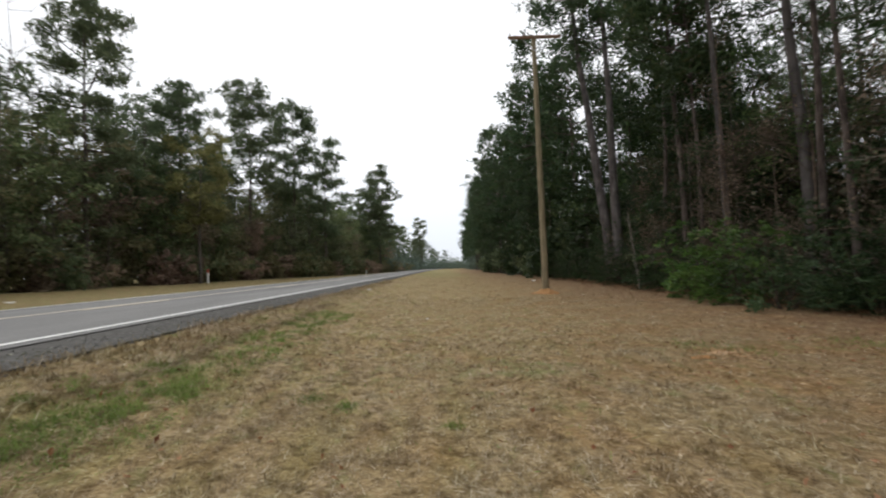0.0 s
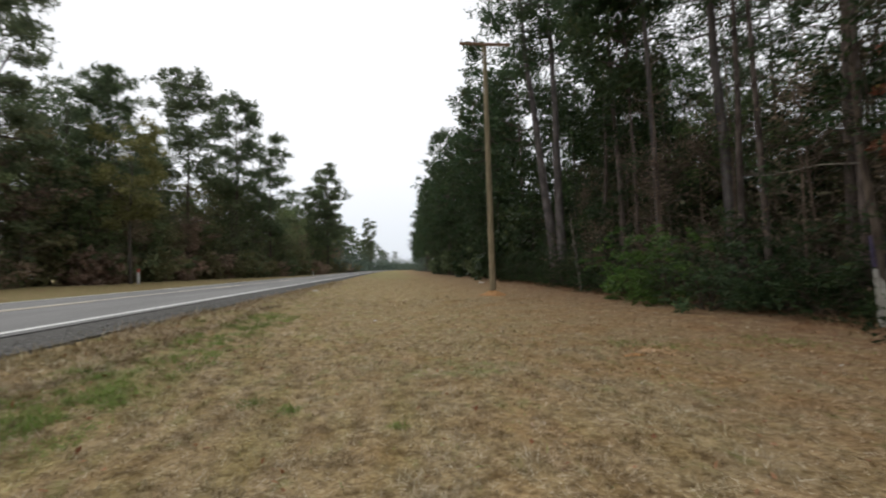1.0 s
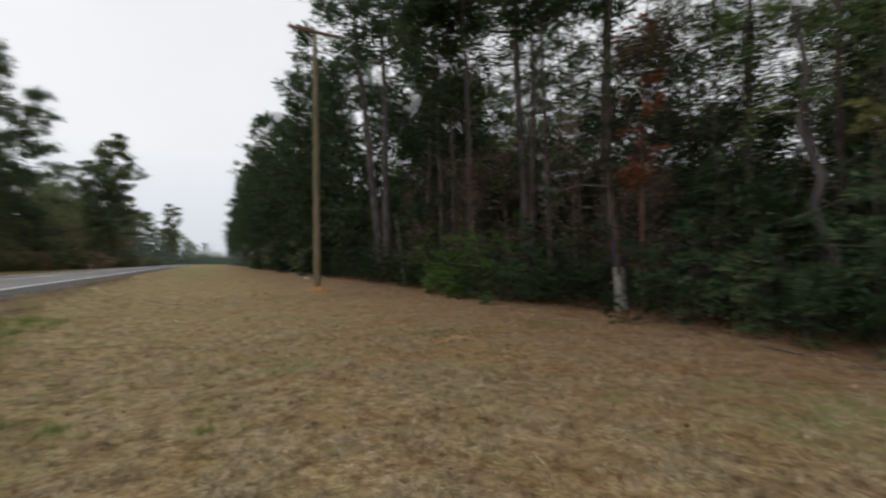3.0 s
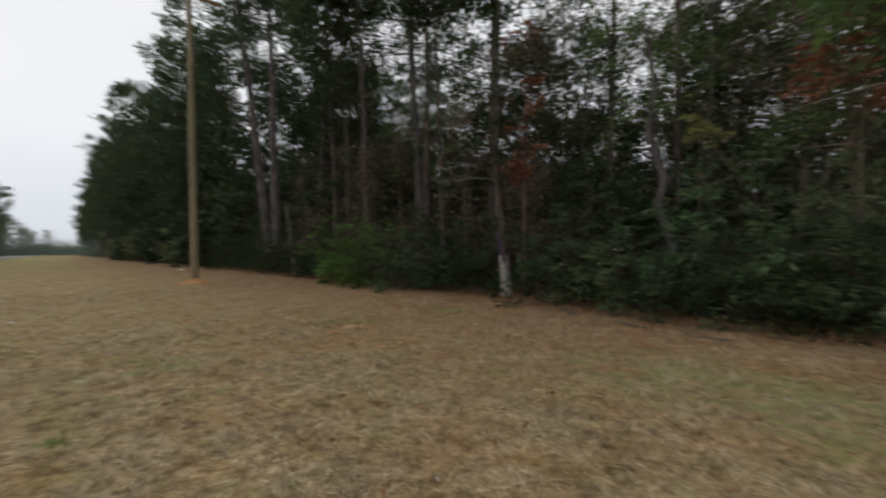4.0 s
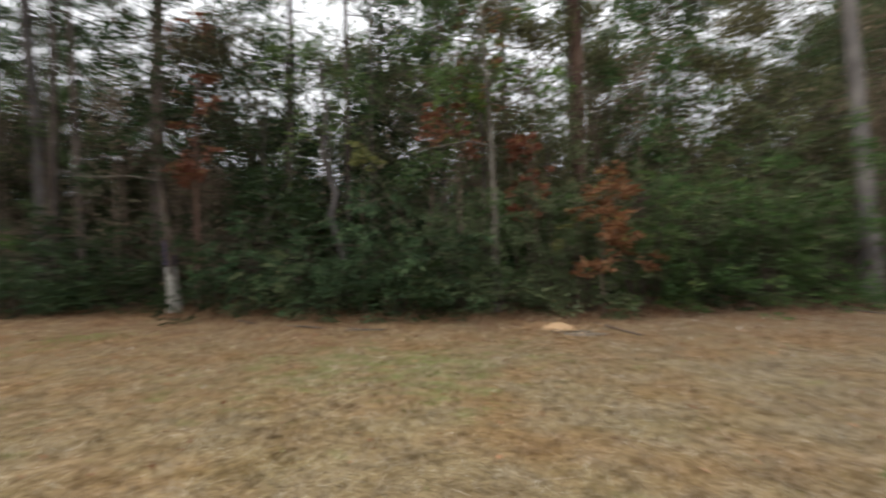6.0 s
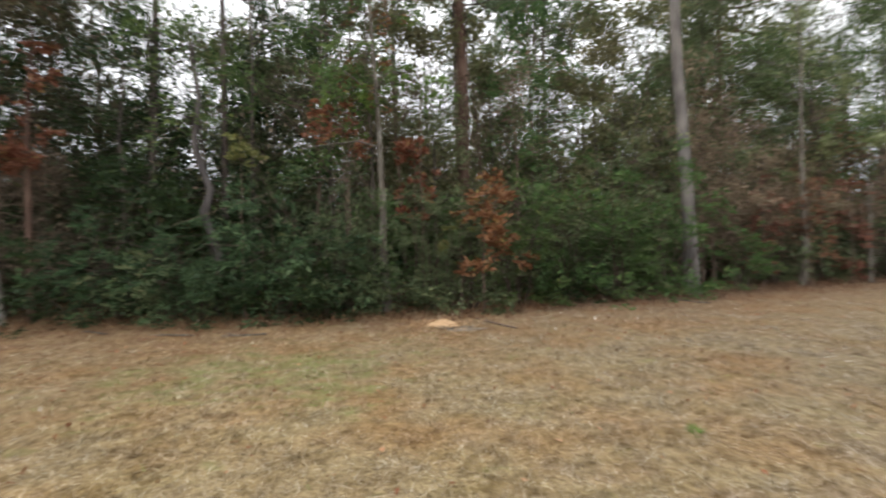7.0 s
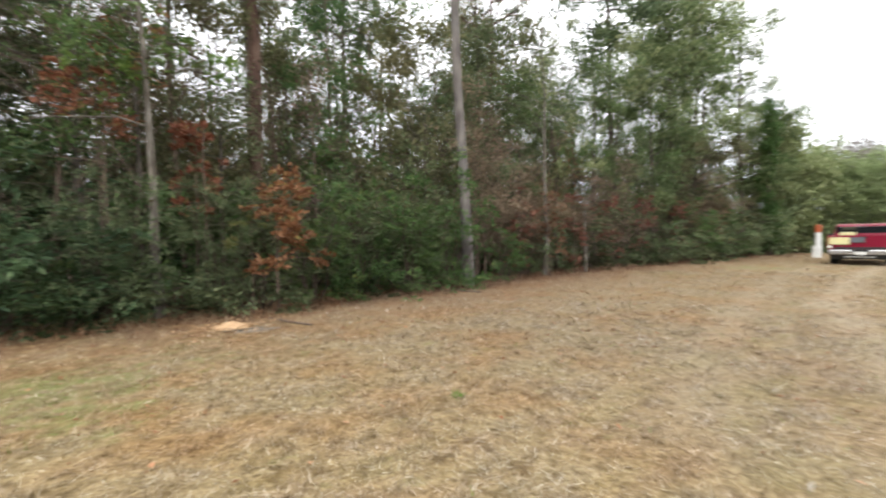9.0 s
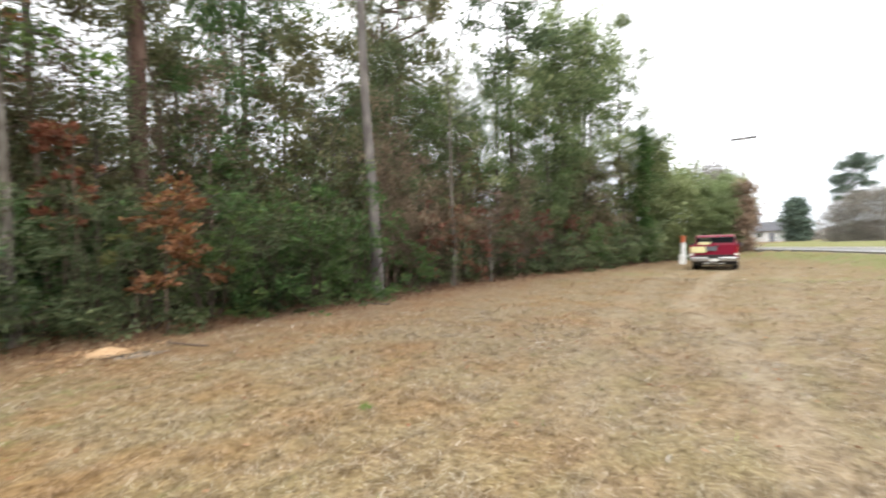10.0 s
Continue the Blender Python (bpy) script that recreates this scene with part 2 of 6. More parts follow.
# ---- mesh helpers ----
def mesh_of(name, verts, tris, mat, smooth=False):
    verts, tris = np.asarray(verts, np.float32), np.asarray(tris, np.int32)
    me = bpy.data.meshes.new(name)
    me.vertices.add(len(verts))
    me.vertices.foreach_set("co", verts.ravel())
    me.loops.add(tris.size)
    me.loops.foreach_set("vertex_index", tris.ravel())
    me.polygons.add(len(tris))
    me.polygons.foreach_set("loop_start", np.arange(0, tris.size, 3, dtype=np.int32))
    me.polygons.foreach_set("use_smooth", np.full(len(tris), smooth))
    me.materials.append(mat)
    me.update(calc_edges=True)
    return me


def child(name, me, parent, label=""):
    ob = new(name, me)
    ob.parent = parent
    return tagged(ob, label)


def part(name, bm, mat, parent, label="", bevel=0.0):
    """Links a bmesh as one mesh object under a thing or a part."""
    if bevel:
        bmesh.ops.bevel(bm, geom=bm.edges[:], offset=bevel, segments=2, affect="EDGES", profile=0.6)
    me = bpy.data.meshes.new(name)
    bm.to_mesh(me)
    bm.free()
    me.materials.append(mat)
    return child(name, me, parent, label)


def join(pieces):
    vs, ts, k = [], [], 0
    for v, t in pieces:
        vs.append(v)
        ts.append(t + k)
        k += len(v)
    return np.concatenate(vs), np.concatenate(ts)


def tube(points, radii, sides=6):
    """A tapering limb along points."""
    p = np.asarray(points, float)
    d = np.gradient(p, axis=0)
    d /= np.linalg.norm(d, axis=1)[:, None] + 1e-9
    ref = np.where(np.abs(d[:, 2:3]) > 0.9, np.array([[1.0, 0, 0]]), np.array([[0, 0, 1.0]]))
    u = np.cross(d, ref)
    u /= np.linalg.norm(u, axis=1)[:, None] + 1e-9
    w = np.cross(d, u)
    a = np.arange(sides) * 2 * np.pi / sides
    r = np.asarray(radii, float)[:, None, None]
    ring = p[:, None] + r * (np.cos(a)[None, :, None] * u[:, None] + np.sin(a)[None, :, None] * w[:, None])
    n = len(p)
    i, j = np.meshgrid(np.arange(n - 1), np.arange(sides), indexing="ij")
    q = np.stack([i * sides + j, i * sides + (j + 1) % sides, (i + 1) * sides + (j + 1) % sides, (i + 1) * sides + j], -1).reshape(-1, 4)
    return ring.reshape(-1, 3), np.concatenate([q[:, [0, 1, 2]], q[:, [0, 2, 3]]])


def unit(v):
    return v / (np.linalg.norm(v, axis=-1, keepdims=True) + 1e-9)


def leaves(rng, at, length, width, up=0.4, simple=False):
    """Folded pointed leaves of two triangles each at the places given; simple: of one."""
    n = len(at)
    d = unit(rng.normal(size=(n, 3)) + np.array([0, 0, -0.15]))
    nrm = unit(rng.normal(size=(n, 3)) + np.array([0, 0, up * 2]))
    s = unit(np.cross(d, nrm))
    nrm = np.cross(s, d)
    ln = length * rng.uniform(0.6, 1.35, (n, 1))
    wd = width * rng.uniform(0.7, 1.3, (n, 1))
    if simple:
        v = np.stack([at - s * wd * 0.5, at + s * wd * 0.5, at + d * ln], 1).reshape(-1, 3)
        return v, np.arange(n * 3).reshape(-1, 3)
    v = np.stack([at, at + d * ln * 0.5 + s * wd * 0.5 + nrm * wd * 0.2, at + d * ln, at + d * ln * 0.5 - s * wd * 0.5 + nrm * wd * 0.2], 1).reshape(-1, 3)
    k = np.arange(n)[:, None] * 4
    return v, np.concatenate([k + [0, 1, 2], k + [0, 2, 3]])


def sprays(rng, at, out, per, reach, wide, length, width):
    """Flat layered fans of leaves: each starts at a place given and spreads along its way out, tips drooping a little."""
    n = len(at)
    d = unit(out + rng.normal(size=(n, 3)) * 0.35)
    s = unit(np.cross(d, unit(np.array([0, 0, 1.0]) + rng.normal(size=(n, 3)) * 0.5)))
    up = np.cross(s, d)
    size = rng.uniform(0.6, 1.3, (n, 1, 1))
    u = rng.uniform(0, 1, (n, per, 1)) ** 0.8
    v = rng.uniform(-1, 1, (n, per, 1)) * (1.05 - 0.6 * u)
    p = at[:, None] + (d[:, None] * (u - 0.25) * reach + s[:, None] * v * wide) * size + up[:, None] * rng.normal(size=(n, per, 1)) * 0.05 * reach
    p[..., 2] -= (u[..., 0] ** 2) * reach * 0.22
    ld = unit(d[:, None] * 0.9 + s[:, None] * v * 0.9 + rng.normal(size=(n, per, 3)) * 0.35)
    ln = unit(up[:, None] + rng.normal(size=(n, per, 3)) * 0.75)
    ls = unit(np.cross(ld, ln))
    le = length * rng.uniform(0.6, 1.35, (n, per, 1))
    wd = width * rng.uniform(0.7, 1.3, (n, per, 1))
    p[..., 2] = np.maximum(p[..., 2], 0.04)
    m = n * per
    q = np.stack([p, p + ld * le * 0.5 + ls * wd * 0.5 + ln * wd * 0.2, p + ld * le, p + ld * le * 0.5 - ls * wd * 0.5 + ln * wd * 0.2], 2).reshape(-1, 3)
    k = np.arange(m)[:, None] * 4
    return q, np.concatenate([k + [0, 1, 2], k + [0, 2, 3]])


def clouds(rng, at, per, size, length, width):
    """Loose round puffs of single leaves about the places given."""
    n = len(at)
    p = np.repeat(at, per, 0) + rng.normal(size=(n * per, 3)) * np.repeat(rng.uniform(0.6, 1.3, (n, 1)), per, 0) * size * [1, 1, 0.75]
    p[:, 2] = np.maximum(p[:, 2], 0.05)
    return leaves(rng, p, length, width, 0.3, True)


def needles(rng, at, out, length, count=9, width=0.05):
    """Tufts of needles: blades that spread from each place given, leaning along out."""
    n = len(at)
    d = unit(rng.normal(size=(n, count, 3)) * 0.8 + out[:, None] * 0.75)
    side = unit(np.cross(d, rng.normal(size=(n, count, 3)))) * width * 0.5
    b = np.repeat(at[:, None], count, 1)
    tip = b + d * length * rng.uniform(0.6, 1.3, (n, count, 1))
    v = np.stack([b - side * 0.5, tip + side, tip - side], 2).reshape(-1, 3)
    return v, np.arange(n * count * 3).reshape(-1, 3)


def spine(rng, foot, top, bend, n=7):
    """A slightly crooked line from foot to top."""
    t = np.linspace(0, 1, n)[:, None]
    p = np.asarray(foot) * (1 - t) + np.asarray(top) * t
    w = np.cumsum(rng.normal(size=(n, 3)) * [1, 1, 0], axis=0)
    w -= w[0] + (w[-1] - w[0]) * t
    return p + w * bend


def on_line(p, t):
    k = np.clip(t, 0, 1) * (len(p) - 1)
    i = np.minimum(k.astype(int), len(p) - 2)
    return p[i] + (p[i + 1] - p[i]) * (k - i)[:, None]


# ---- plants ----
def pine(seed, height, girth, bare, spread, lean=(0, 0), tufts=5, limbs=30, needle=NEEDLE, bark=BARK_PINE, pads=3, sub=11, blade=(0.43, 0.115)):
    """A tall pine: a bare shaft up to bare (a share of its height), then limbs that end in pads of needle tufts."""
    rng = np.random.default_rng(seed)
    p = spine(rng, (0, 0, -0.3), (lean[0], lean[1], height), 0.05 * height / 20, 9)
    wood = [tube(p, girth * (1 - 0.85 * np.linspace(0, 1, 9) ** 1.1) * np.r_[1.25, np.ones(8)], 9)]
    t = bare + (0.985 - bare) * (np.arange(limbs) + rng.uniform(0, 1, limbs)) / limbs
    tops, outs = [], []
    start = on_line(p, t)
    for i in range(limbs):
        k = (t[i] - bare) / (1 - bare)
        reach = spread * (0.55 + 0.45 * math.sin(math.pi * (0.1 + 0.62 * k))) * rng.uniform(0.5, 1.15) * (1 - 0.6 * k ** 4)
        a = i * 2.4 + rng.normal() * 0.5
        rise = (-0.05 + 0.7 * k + rng.normal() * 0.15) * reach
        end = start[i] + [math.cos(a) * reach, math.sin(a) * reach, rise]
        mid = (start[i] + end) / 2 + [0, 0, -0.06 * reach] + rng.normal(size=3) * 0.08 * reach
        limb = np.array([start[i], mid, end])
        wood.append(tube(limb, [0.018 * reach + 0.015, 0.012 * reach + 0.008, 0.008], 4))
        for j in range(pads):
            c = on_line(limb, np.array([1.0 if j == 0 else rng.uniform(0.45, 0.95)]))[0] + rng.normal(size=3) * [0.16, 0.16, 0.07] * reach * (j > 0)
            size = rng.uniform(0.32, 0.62) * (0.55 + 0.13 * spread)
            tops.append(c + rng.normal(size=(sub, 3)) * [size, size, size * 0.5])
            outs.append(np.repeat(unit(end - start[i])[None], sub, 0) * 0.4 + [0, 0, 0.6])
    # a few dead stubs on the shaft
    for _ in range(7):
        q = on_line(p, np.array([rng.uniform(0.4 * bare, bare)]))[0]
        a = rng.uniform(0, 6.28)
        e = q + np.array([math.cos(a), math.sin(a), 0.1]) * rng.uniform(0.3, 1.2)
        wood.append(tube([q, (q + e) / 2 + rng.normal(size=3) * 0.05, e], [0.025, 0.018, 0.006], 3))
    at, out = np.concatenate(tops), np.concatenate(outs)
    return (mesh_of("trunk", *join(wood), bark, True), mesh_of("crown", *needles(rng, at, out, blade[0], tufts, blade[1]), needle))


def broadleaf(seed, height, girth, low, spread, count, leaf_mat, bark, lean=(0, 0), leaf=(0.13, 0.065), limbs=26, bushy=0.5, per=52, simple=False):
    """A tree or sapling with a crooked stem, limbs and clouds of single leaves along them."""
    rng = np.random.default_rng(seed)
    p = spine(rng, (0, 0, -0.2), (lean[0], lean[1], height), 0.035 * height / 6, 8)
    wood = [tube(p, girth * (1 - 0.88 * np.linspace(0, 1, 8)) * np.r_[1.3, np.ones(7)], 7)]
    spots = []
    for t in low + (1 - low) * rng.uniform(0, 1, limbs):
        k = (t - low) / (1 - low)
        q = on_line(p, np.array([t]))[0]
        reach = spread * (0.4 + 0.6 * math.sin(math.pi * (0.15 + 0.75 * k))) * rng.uniform(0.5, 1.15)
        a = rng.uniform(0, 2 * math.pi)
        e = q + np.array([math.cos(a) * reach, math.sin(a) * reach, reach * rng.uniform(0.05, 0.8)])
        m = (q + e) / 2 + rng.normal(size=3) * 0.12 * reach
        limb = np.array([q, m, e])
        wood.append(tube(limb, [girth * 0.32 * (1.1 - t), girth * 0.2 * (1.1 - t) + 0.004, 0.005], 4))
        for s in rng.uniform(0.35, 1.0, 3):
            b = on_line(limb, np.array([s]))[0]
            f = b + rng.normal(size=3) * [0.35, 0.35, 0.25] * reach * 0.7
            if len(spots) % 2:
                wood.append(tube([b, f], [0.011, 0.003], 3))
            spots.append(f)
    spots = np.array(spots)
    per = max(12, per // 2)
    pick = spots[rng.integers(0, len(spots), max(4, count // per))]
    pick = pick + rng.normal(size=pick.shape) * [bushy * 0.6, bushy * 0.6, bushy * 0.5] * (0.45 if simple else 1)
    out = unit(pick * [1, 1, 0] - on_line(p, np.full(len(pick), 0.5)) * [1, 1, 0]) + [0, 0, 0.1]
    return (mesh_of("trunk", *join(wood), bark, True), mesh_of("crown", *(clouds(rng, pick, per, bushy * 0.5, *leaf) if simple else sprays(rng, pick, out, per, bushy * 1.3, bushy * 0.65, *leaf)), leaf_mat))


def bush(seed, wide, high, count, leaf_mat, bark=BARK_DARK, leaf=(0.11, 0.05), stems=9, cloud=0.26, simple=False):
    """A shrub: stems from one foot, hung with uneven clouds of leaves down to the ground."""
    rng = np.random.default_rng(seed)
    wood, spots = [], []
    for i in range(stems):
        a = i * 2.4 + rng.uniform(0, 1)
        r = wide * 0.5 * rng.uniform(0.25, 1.0)
        h = high * rng.uniform(0.55, 1.05) * (1 - 0.35 * (r / wide * 2) ** 2)
        e = np.array([math.cos(a) * r, math.sin(a) * r, h])
        s = spine(rng, (math.cos(a) * 0.1, math.sin(a) * 0.1, -0.1), e, 0.07, 6)
        wood.append(tube(s, np.linspace(0.028, 0.006, 6), 4))
        for t in np.r_[rng.uniform(0.12, 1.0, 7), 1.0]:
            b = on_line(s, np.array([t]))[0]
            f = b + rng.normal(size=3) * [0.17 * wide, 0.17 * wide, 0.09 * high]
            f[2] = max(f[2], 0.12)
            if len(spots) % 2:
                wood.append(tube([b, f], [0.01, 0.003], 3))
            spots.append(f)
    spots = np.array(spots)
    per = 24
    pick = spots[rng.integers(0, len(spots), max(4, count // per))]
    pick = pick + rng.normal(size=pick.shape) * cloud * 0.5
    out = unit(pick * [1, 1, 0]) + [0, 0, 0.15]
    return (mesh_of("branchwork", *join(wood), bark, True), mesh_of("foliage", *(clouds(rng, pick, per, cloud * 0.65, *leaf) if simple else sprays(rng, pick, out, per, cloud * 1.7, cloud * 0.8, *leaf)), leaf_mat))


def bare_wood(seed, height, girth, spread, bark, twigs=5, lean=(0, 0), leaf_mat=LEAF_TAN, count=300):
    """A leafless sapling or brush: stem, limbs and fine twigs, with a few withered leaves left."""
    rng = np.random.default_rng(seed)
    p = spine(rng, (0, 0, -0.1), (lean[0], lean[1], height), 0.03 * height / 4, 7)
    wood, tips = [tube(p, girth * (1 - 0.85 * np.linspace(0, 1, 7)), 5)], []
    for t in rng.uniform(0.12, 1.0, 27):
        q = on_line(p, np.array([t]))[0]
        a, reach = rng.uniform(0, 6.28), spread * rng.uniform(0.35, 1.0) * (1.15 - 0.6 * t)
        e = q + np.array([math.cos(a) * reach, math.sin(a) * reach, reach * rng.uniform(0.3, 1.1)])
        limb = np.array([q, (q + e) / 2 + rng.normal(size=3) * 0.1 * reach, e])
        wood.append(tube(limb, [girth * 0.3, girth * 0.18, 0.004], 3))
        for _ in range(twigs):
            b = on_line(limb, rng.uniform(0.3, 1, 1))[0]
            f = b + rng.normal(size=3) * 0.33 * reach + [0, 0, 0.12]
            wood.append(tube([b, f], [0.008, 0.003], 3))
            tips.append(f)
    tips = np.array(tips)
    at = tips[rng.integers(0, len(tips), count)] + rng.normal(size=(count, 3)) * 0.12
    return (mesh_of("stem", *join(wood), bark, True), mesh_of("foliage", *leaves(rng, at, 0.1, 0.055), leaf_mat))


# ---- lie of the land ----
BEND_C, BEND_Y, EDGE_X = (50.0, -8.0), -8.0, -3.7     # behind, the road bends away on a circle round BEND_C


def drift(y):
    """Far ahead the road swings slowly to the other side."""
    return np.maximum(y - 100.0, 0) ** 2 * 1.8e-4 * np.where(y > 700, 0, 1) + np.where(y > 700, 64.8, 0)


def from_road(x, y):
    """Metres from the near edge of the asphalt, positive on the mown side."""
    x, y = np.asarray(x, float), np.asarray(y, float)
    straight = x - EDGE_X - drift(y)
    bent = (BEND_C[0] - EDGE_X) - np.hypot(x - BEND_C[0], y - BEND_C[1])
    return np.where(y > BEND_Y, straight, bent)


PROFILE_S = [-400, -60, -22, -14, -10.5, -8.9, -8.7, -0.15, 0.0, 0.4, 1.2, 2.4, 3.3, 4.6, 400]
PROFILE_Z = [1.6, 1.0, 0.95, 0.75, 0.66, 0.62, 0.52, 0.52, 0.6, 0.56, 0.36, 0.13, 0.04, 0.0, 0.0]


def wobble(x, y):
    return (np.sin(x * 1.7 + 0.6 * np.sin(y * 1.1)) * np.sin(y * 1.3 + 0.5 * np.sin(x * 0.9)) * 0.012
            + np.sin(x * 0.45 + 1.0) * np.sin(y * 0.37) * 0.025)


def land(x, y):
    s = from_road(x, y)
    brim = 0.11 * np.exp(-(s / 0.9) ** 2) * np.clip((-16 - np.asarray(y, float)) / 8, 0, 1) * (s > -0.05)
    return np.interp(s, PROFILE_S, PROFILE_Z) + brim + wobble(np.asarray(x, float), np.asarray(y, float)) * np.clip(np.where(s > 0, s, -8.9 - s) / 1.5, 0, 1)


def lz(x, y):
    return float(land(x, y))


WOOD_Y = [-60, -40, -23, -12, -6, -1, 3.6, 10, 20, 30, 60, 100, 300, 600]
WOOD_X = [14.5, 13, 12.2, 10.9, 9.6, 8.75, 9.2, 10.0, 10.2, 10.7, 11.2, 10.3, 17, 80]


def wood_edge(y):
    return np.interp(y, WOOD_Y, WOOD_X)


def ground_material():
    m, n, l, bsdf = material("mown_winter_grass", 0.95, spec=0.1)
    fine = noise_tex(n, l, 28, 8)
    mid = noise_tex(n, l, 2.6, 6)
    broad = noise_tex(n, l, 3.0, 7, (1.3, 0.7, 1))
    r = ramp(n, [(0.28, (0.19, 0.137, 0.073)), (0.45, (0.27, 0.2, 0.108)), (0.6, (0.34, 0.262, 0.148)), (0.78, (0.42, 0.345, 0.22))])
    l.new(fine.outputs["Fac"], r.inputs[0])
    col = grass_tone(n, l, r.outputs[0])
    green_at, litter_at, rut_at = (n.new("ShaderNodeAttribute") for _ in range(3))
    green_at.attribute_name, litter_at.attribute_name, rut_at.attribute_name = "green", "litter", "rut"
    gm, gr = n.new("ShaderNodeMath"), ramp(n, [(0.66, (0, 0, 0)), (0.84, (1, 1, 1))])
    gm.operation = "MULTIPLY_ADD"
    gm.inputs[1].default_value = 0.55
    l.new(broad.outputs["Fac"], gm.inputs[2])
    l.new(green_at.outputs["Fac"], gm.inputs[0])
    l.new(gm.outputs[0], gr.inputs[0])
    gk = mix(n, l, 1.0, gr.outputs[0], mix(n, l, fine.outputs["Fac"], (0.3, 0.3, 0.3), (1, 1, 1)), "MULTIPLY")
    col = mix(n, l, gk, col, (0.17, 0.215, 0.07))
    lit = ramp(n, [(0.3, (0.085, 0.047, 0.029)), (0.5, (0.175, 0.102, 0.06)), (0.75, (0.29, 0.185, 0.115))])
    l.new(fine.outputs["Fac"], lit.inputs[0])
    lm = n.new("ShaderNodeMath")
    lm.operation = "MULTIPLY"
    lr = ramp(n, [(0.25, (0.2, 0.2, 0.2)), (0.6, (1, 1, 1))])
    l.new(mid.outputs["Fac"], lr.inputs[0])
    l.new(litter_at.outputs["Fac"], lm.inputs[0])
    l.new(lr.outputs[0], lm.inputs[1])
    col = mix(n, l, lm.outputs[0], col, lit.outputs[0])
    col = mix(n, l, rut_at.outputs["Fac"], col, mix(n, l, fine.outputs["Fac"], (0.37, 0.31, 0.23), (0.52, 0.45, 0.345)))
    l.new(col, bsdf.inputs["Base Color"])
    bump(n, l, bsdf, fine.outputs["Fac"], 0.9, 0.04)
    return m


PATCHES = ((5.3, 0.3, 0.8), (6.6, -0.9, 0.7), (4.3, -0.2, 0.6), (6.2, 7.2, 0.9), (1.6, 6.4, 0.7), (9.0, -16.0, 1.6), (8.2, -21.0, 1.6), (2.0, -20.0, 1.8))


def green_share(x, y):
    """Where the verge stays green through the winter: the damp foot of the road bank, and faint patches."""
    s = from_road(x, y)
    a = np.exp(-((s - 1.3) / 0.3) ** 2) * np.where((y > 3) & (y < 11), 0.17, 0.06)
    b = 0.5 * np.exp(-(((x - 5.8) / 1.4) ** 2 + ((y - 1.4) / 2.0) ** 2))
    c = np.where(y < -18, 0.5 * np.exp(-((s - 0.8) / 0.9) ** 2), 0) + 0.12 * np.clip((-8 - y) / 10, 0, 1) * (s > 0)
    for px, py, wide in PATCHES:
        b = b + 0.3 * np.exp(-(((x - px) / wide) ** 2 + ((y - py) / (0.8 * wide)) ** 2))
    b = b + 0.22 * np.clip((y - 45) / 30, 0, 1) * (s > 0)
    return np.clip(a + b + c + 0.03 + 0.17 * np.clip((y - 1) / 4, 0, 1) * np.clip((7 - x) / 3, 0, 1) * (s > 0) + np.where(s < -9, np.where(y < -15, 0.62, 0.5), 0), 0, 1)


def litter_share(x, y):
    """Pine straw and dead leaves thin out from the wood's edge; its shade is in this tone too."""
    d = wood_edge(y) - x
    far_side = np.clip(1 - (from_road(x, y) + 10.6) / 1.8, 0, 1) * (y > 0) * 0.6
    return np.clip(np.maximum(np.clip(1.05 - d / np.where(y > 2, 7.5, 3.8), 0, 1), far_side), 0, 1)


# wheel tracks: (x, y) from the open verge up to the parked truck, their width and strength
TRACKS = [([(0.06, -3.8), (0.35, -5.1), (1.24, -7.4), (3.06, -11.5), (4.73, -20.5), (5.2, -25.0)], 0.3, 0.34),
          ([(0.99, -2.9), (1.33, -3.7), (1.96, -4.5), (2.7, -6.1), (4.79, -13.0), (6.29, -19.7), (6.9, -25.0)], 0.26, 0.2),
          ([(0.28, -3.6), (0.48, -5.0), (1.11, -10.2), (2.26, -18.9), (2.8, -23.0)], 0.3, 0.18)]


def rut_share(x, y):
    """Pale wheel tracks pressed into the grass up to the parked truck."""
    k = np.clip((y + 27) / 3, 0, 1) * np.clip((-2.4 - y) / 2, 0, 1)
    best = np.zeros(np.shape(x))
    for line, wide, strength in TRACKS:
        c = np.interp(y, [p[1] for p in line][::-1], [p[0] for p in line][::-1])
        best = np.maximum(best, strength * np.exp(-((x - c) / wide) ** 2))
    return k * best


def spread_lines(lo, hi, step, far_lo, far_hi, extra=()):
    a = list(np.arange(lo, hi + 1e-6, step)) + list(extra)
    g, s = hi, step
    while g < far_hi:
        s *= 1.22
        g += s
        a.append(g)
    g, s = lo, step
    while g > far_lo:
        s *= 1.22
        g -= s
        a.append(g)
    return np.array(sorted(set(np.round(a, 3))))


gx = spread_lines(-14.4, 14.4, 0.3, -2500, 2500, (-3.7, -3.85))
gy = spread_lines(-30, 34.2, 0.3, -2500, 2500)
X, Y = np.meshgrid(gx, gy, indexing="ij")
GV = np.stack([X, Y, land(X, Y)], -1).reshape(-1, 3)
ii, jj = np.meshgrid(np.arange(len(gx) - 1), np.arange(len(gy) - 1), indexing="ij")
q0 = (ii * len(gy) + jj).ravel()
q1 = q0 + len(gy)
GT = np.concatenate([np.stack([q0, q1, q1 + 1], 1), np.stack([q0, q1 + 1, q0 + 1], 1)])
me = mesh_of("ground", GV, GT, ground_material(), True)
for key, fn in (("green", green_share), ("litter", litter_share), ("rut", rut_share)):
    me.attributes.new(key, "FLOAT", "POINT").data.foreach_set("value", fn(GV[:, 0], GV[:, 1]).astype(np.float32))
tagged(new("ground", me), "dry tan mown winter grass verge with green patches and pine straw", "ground", kind="structure")


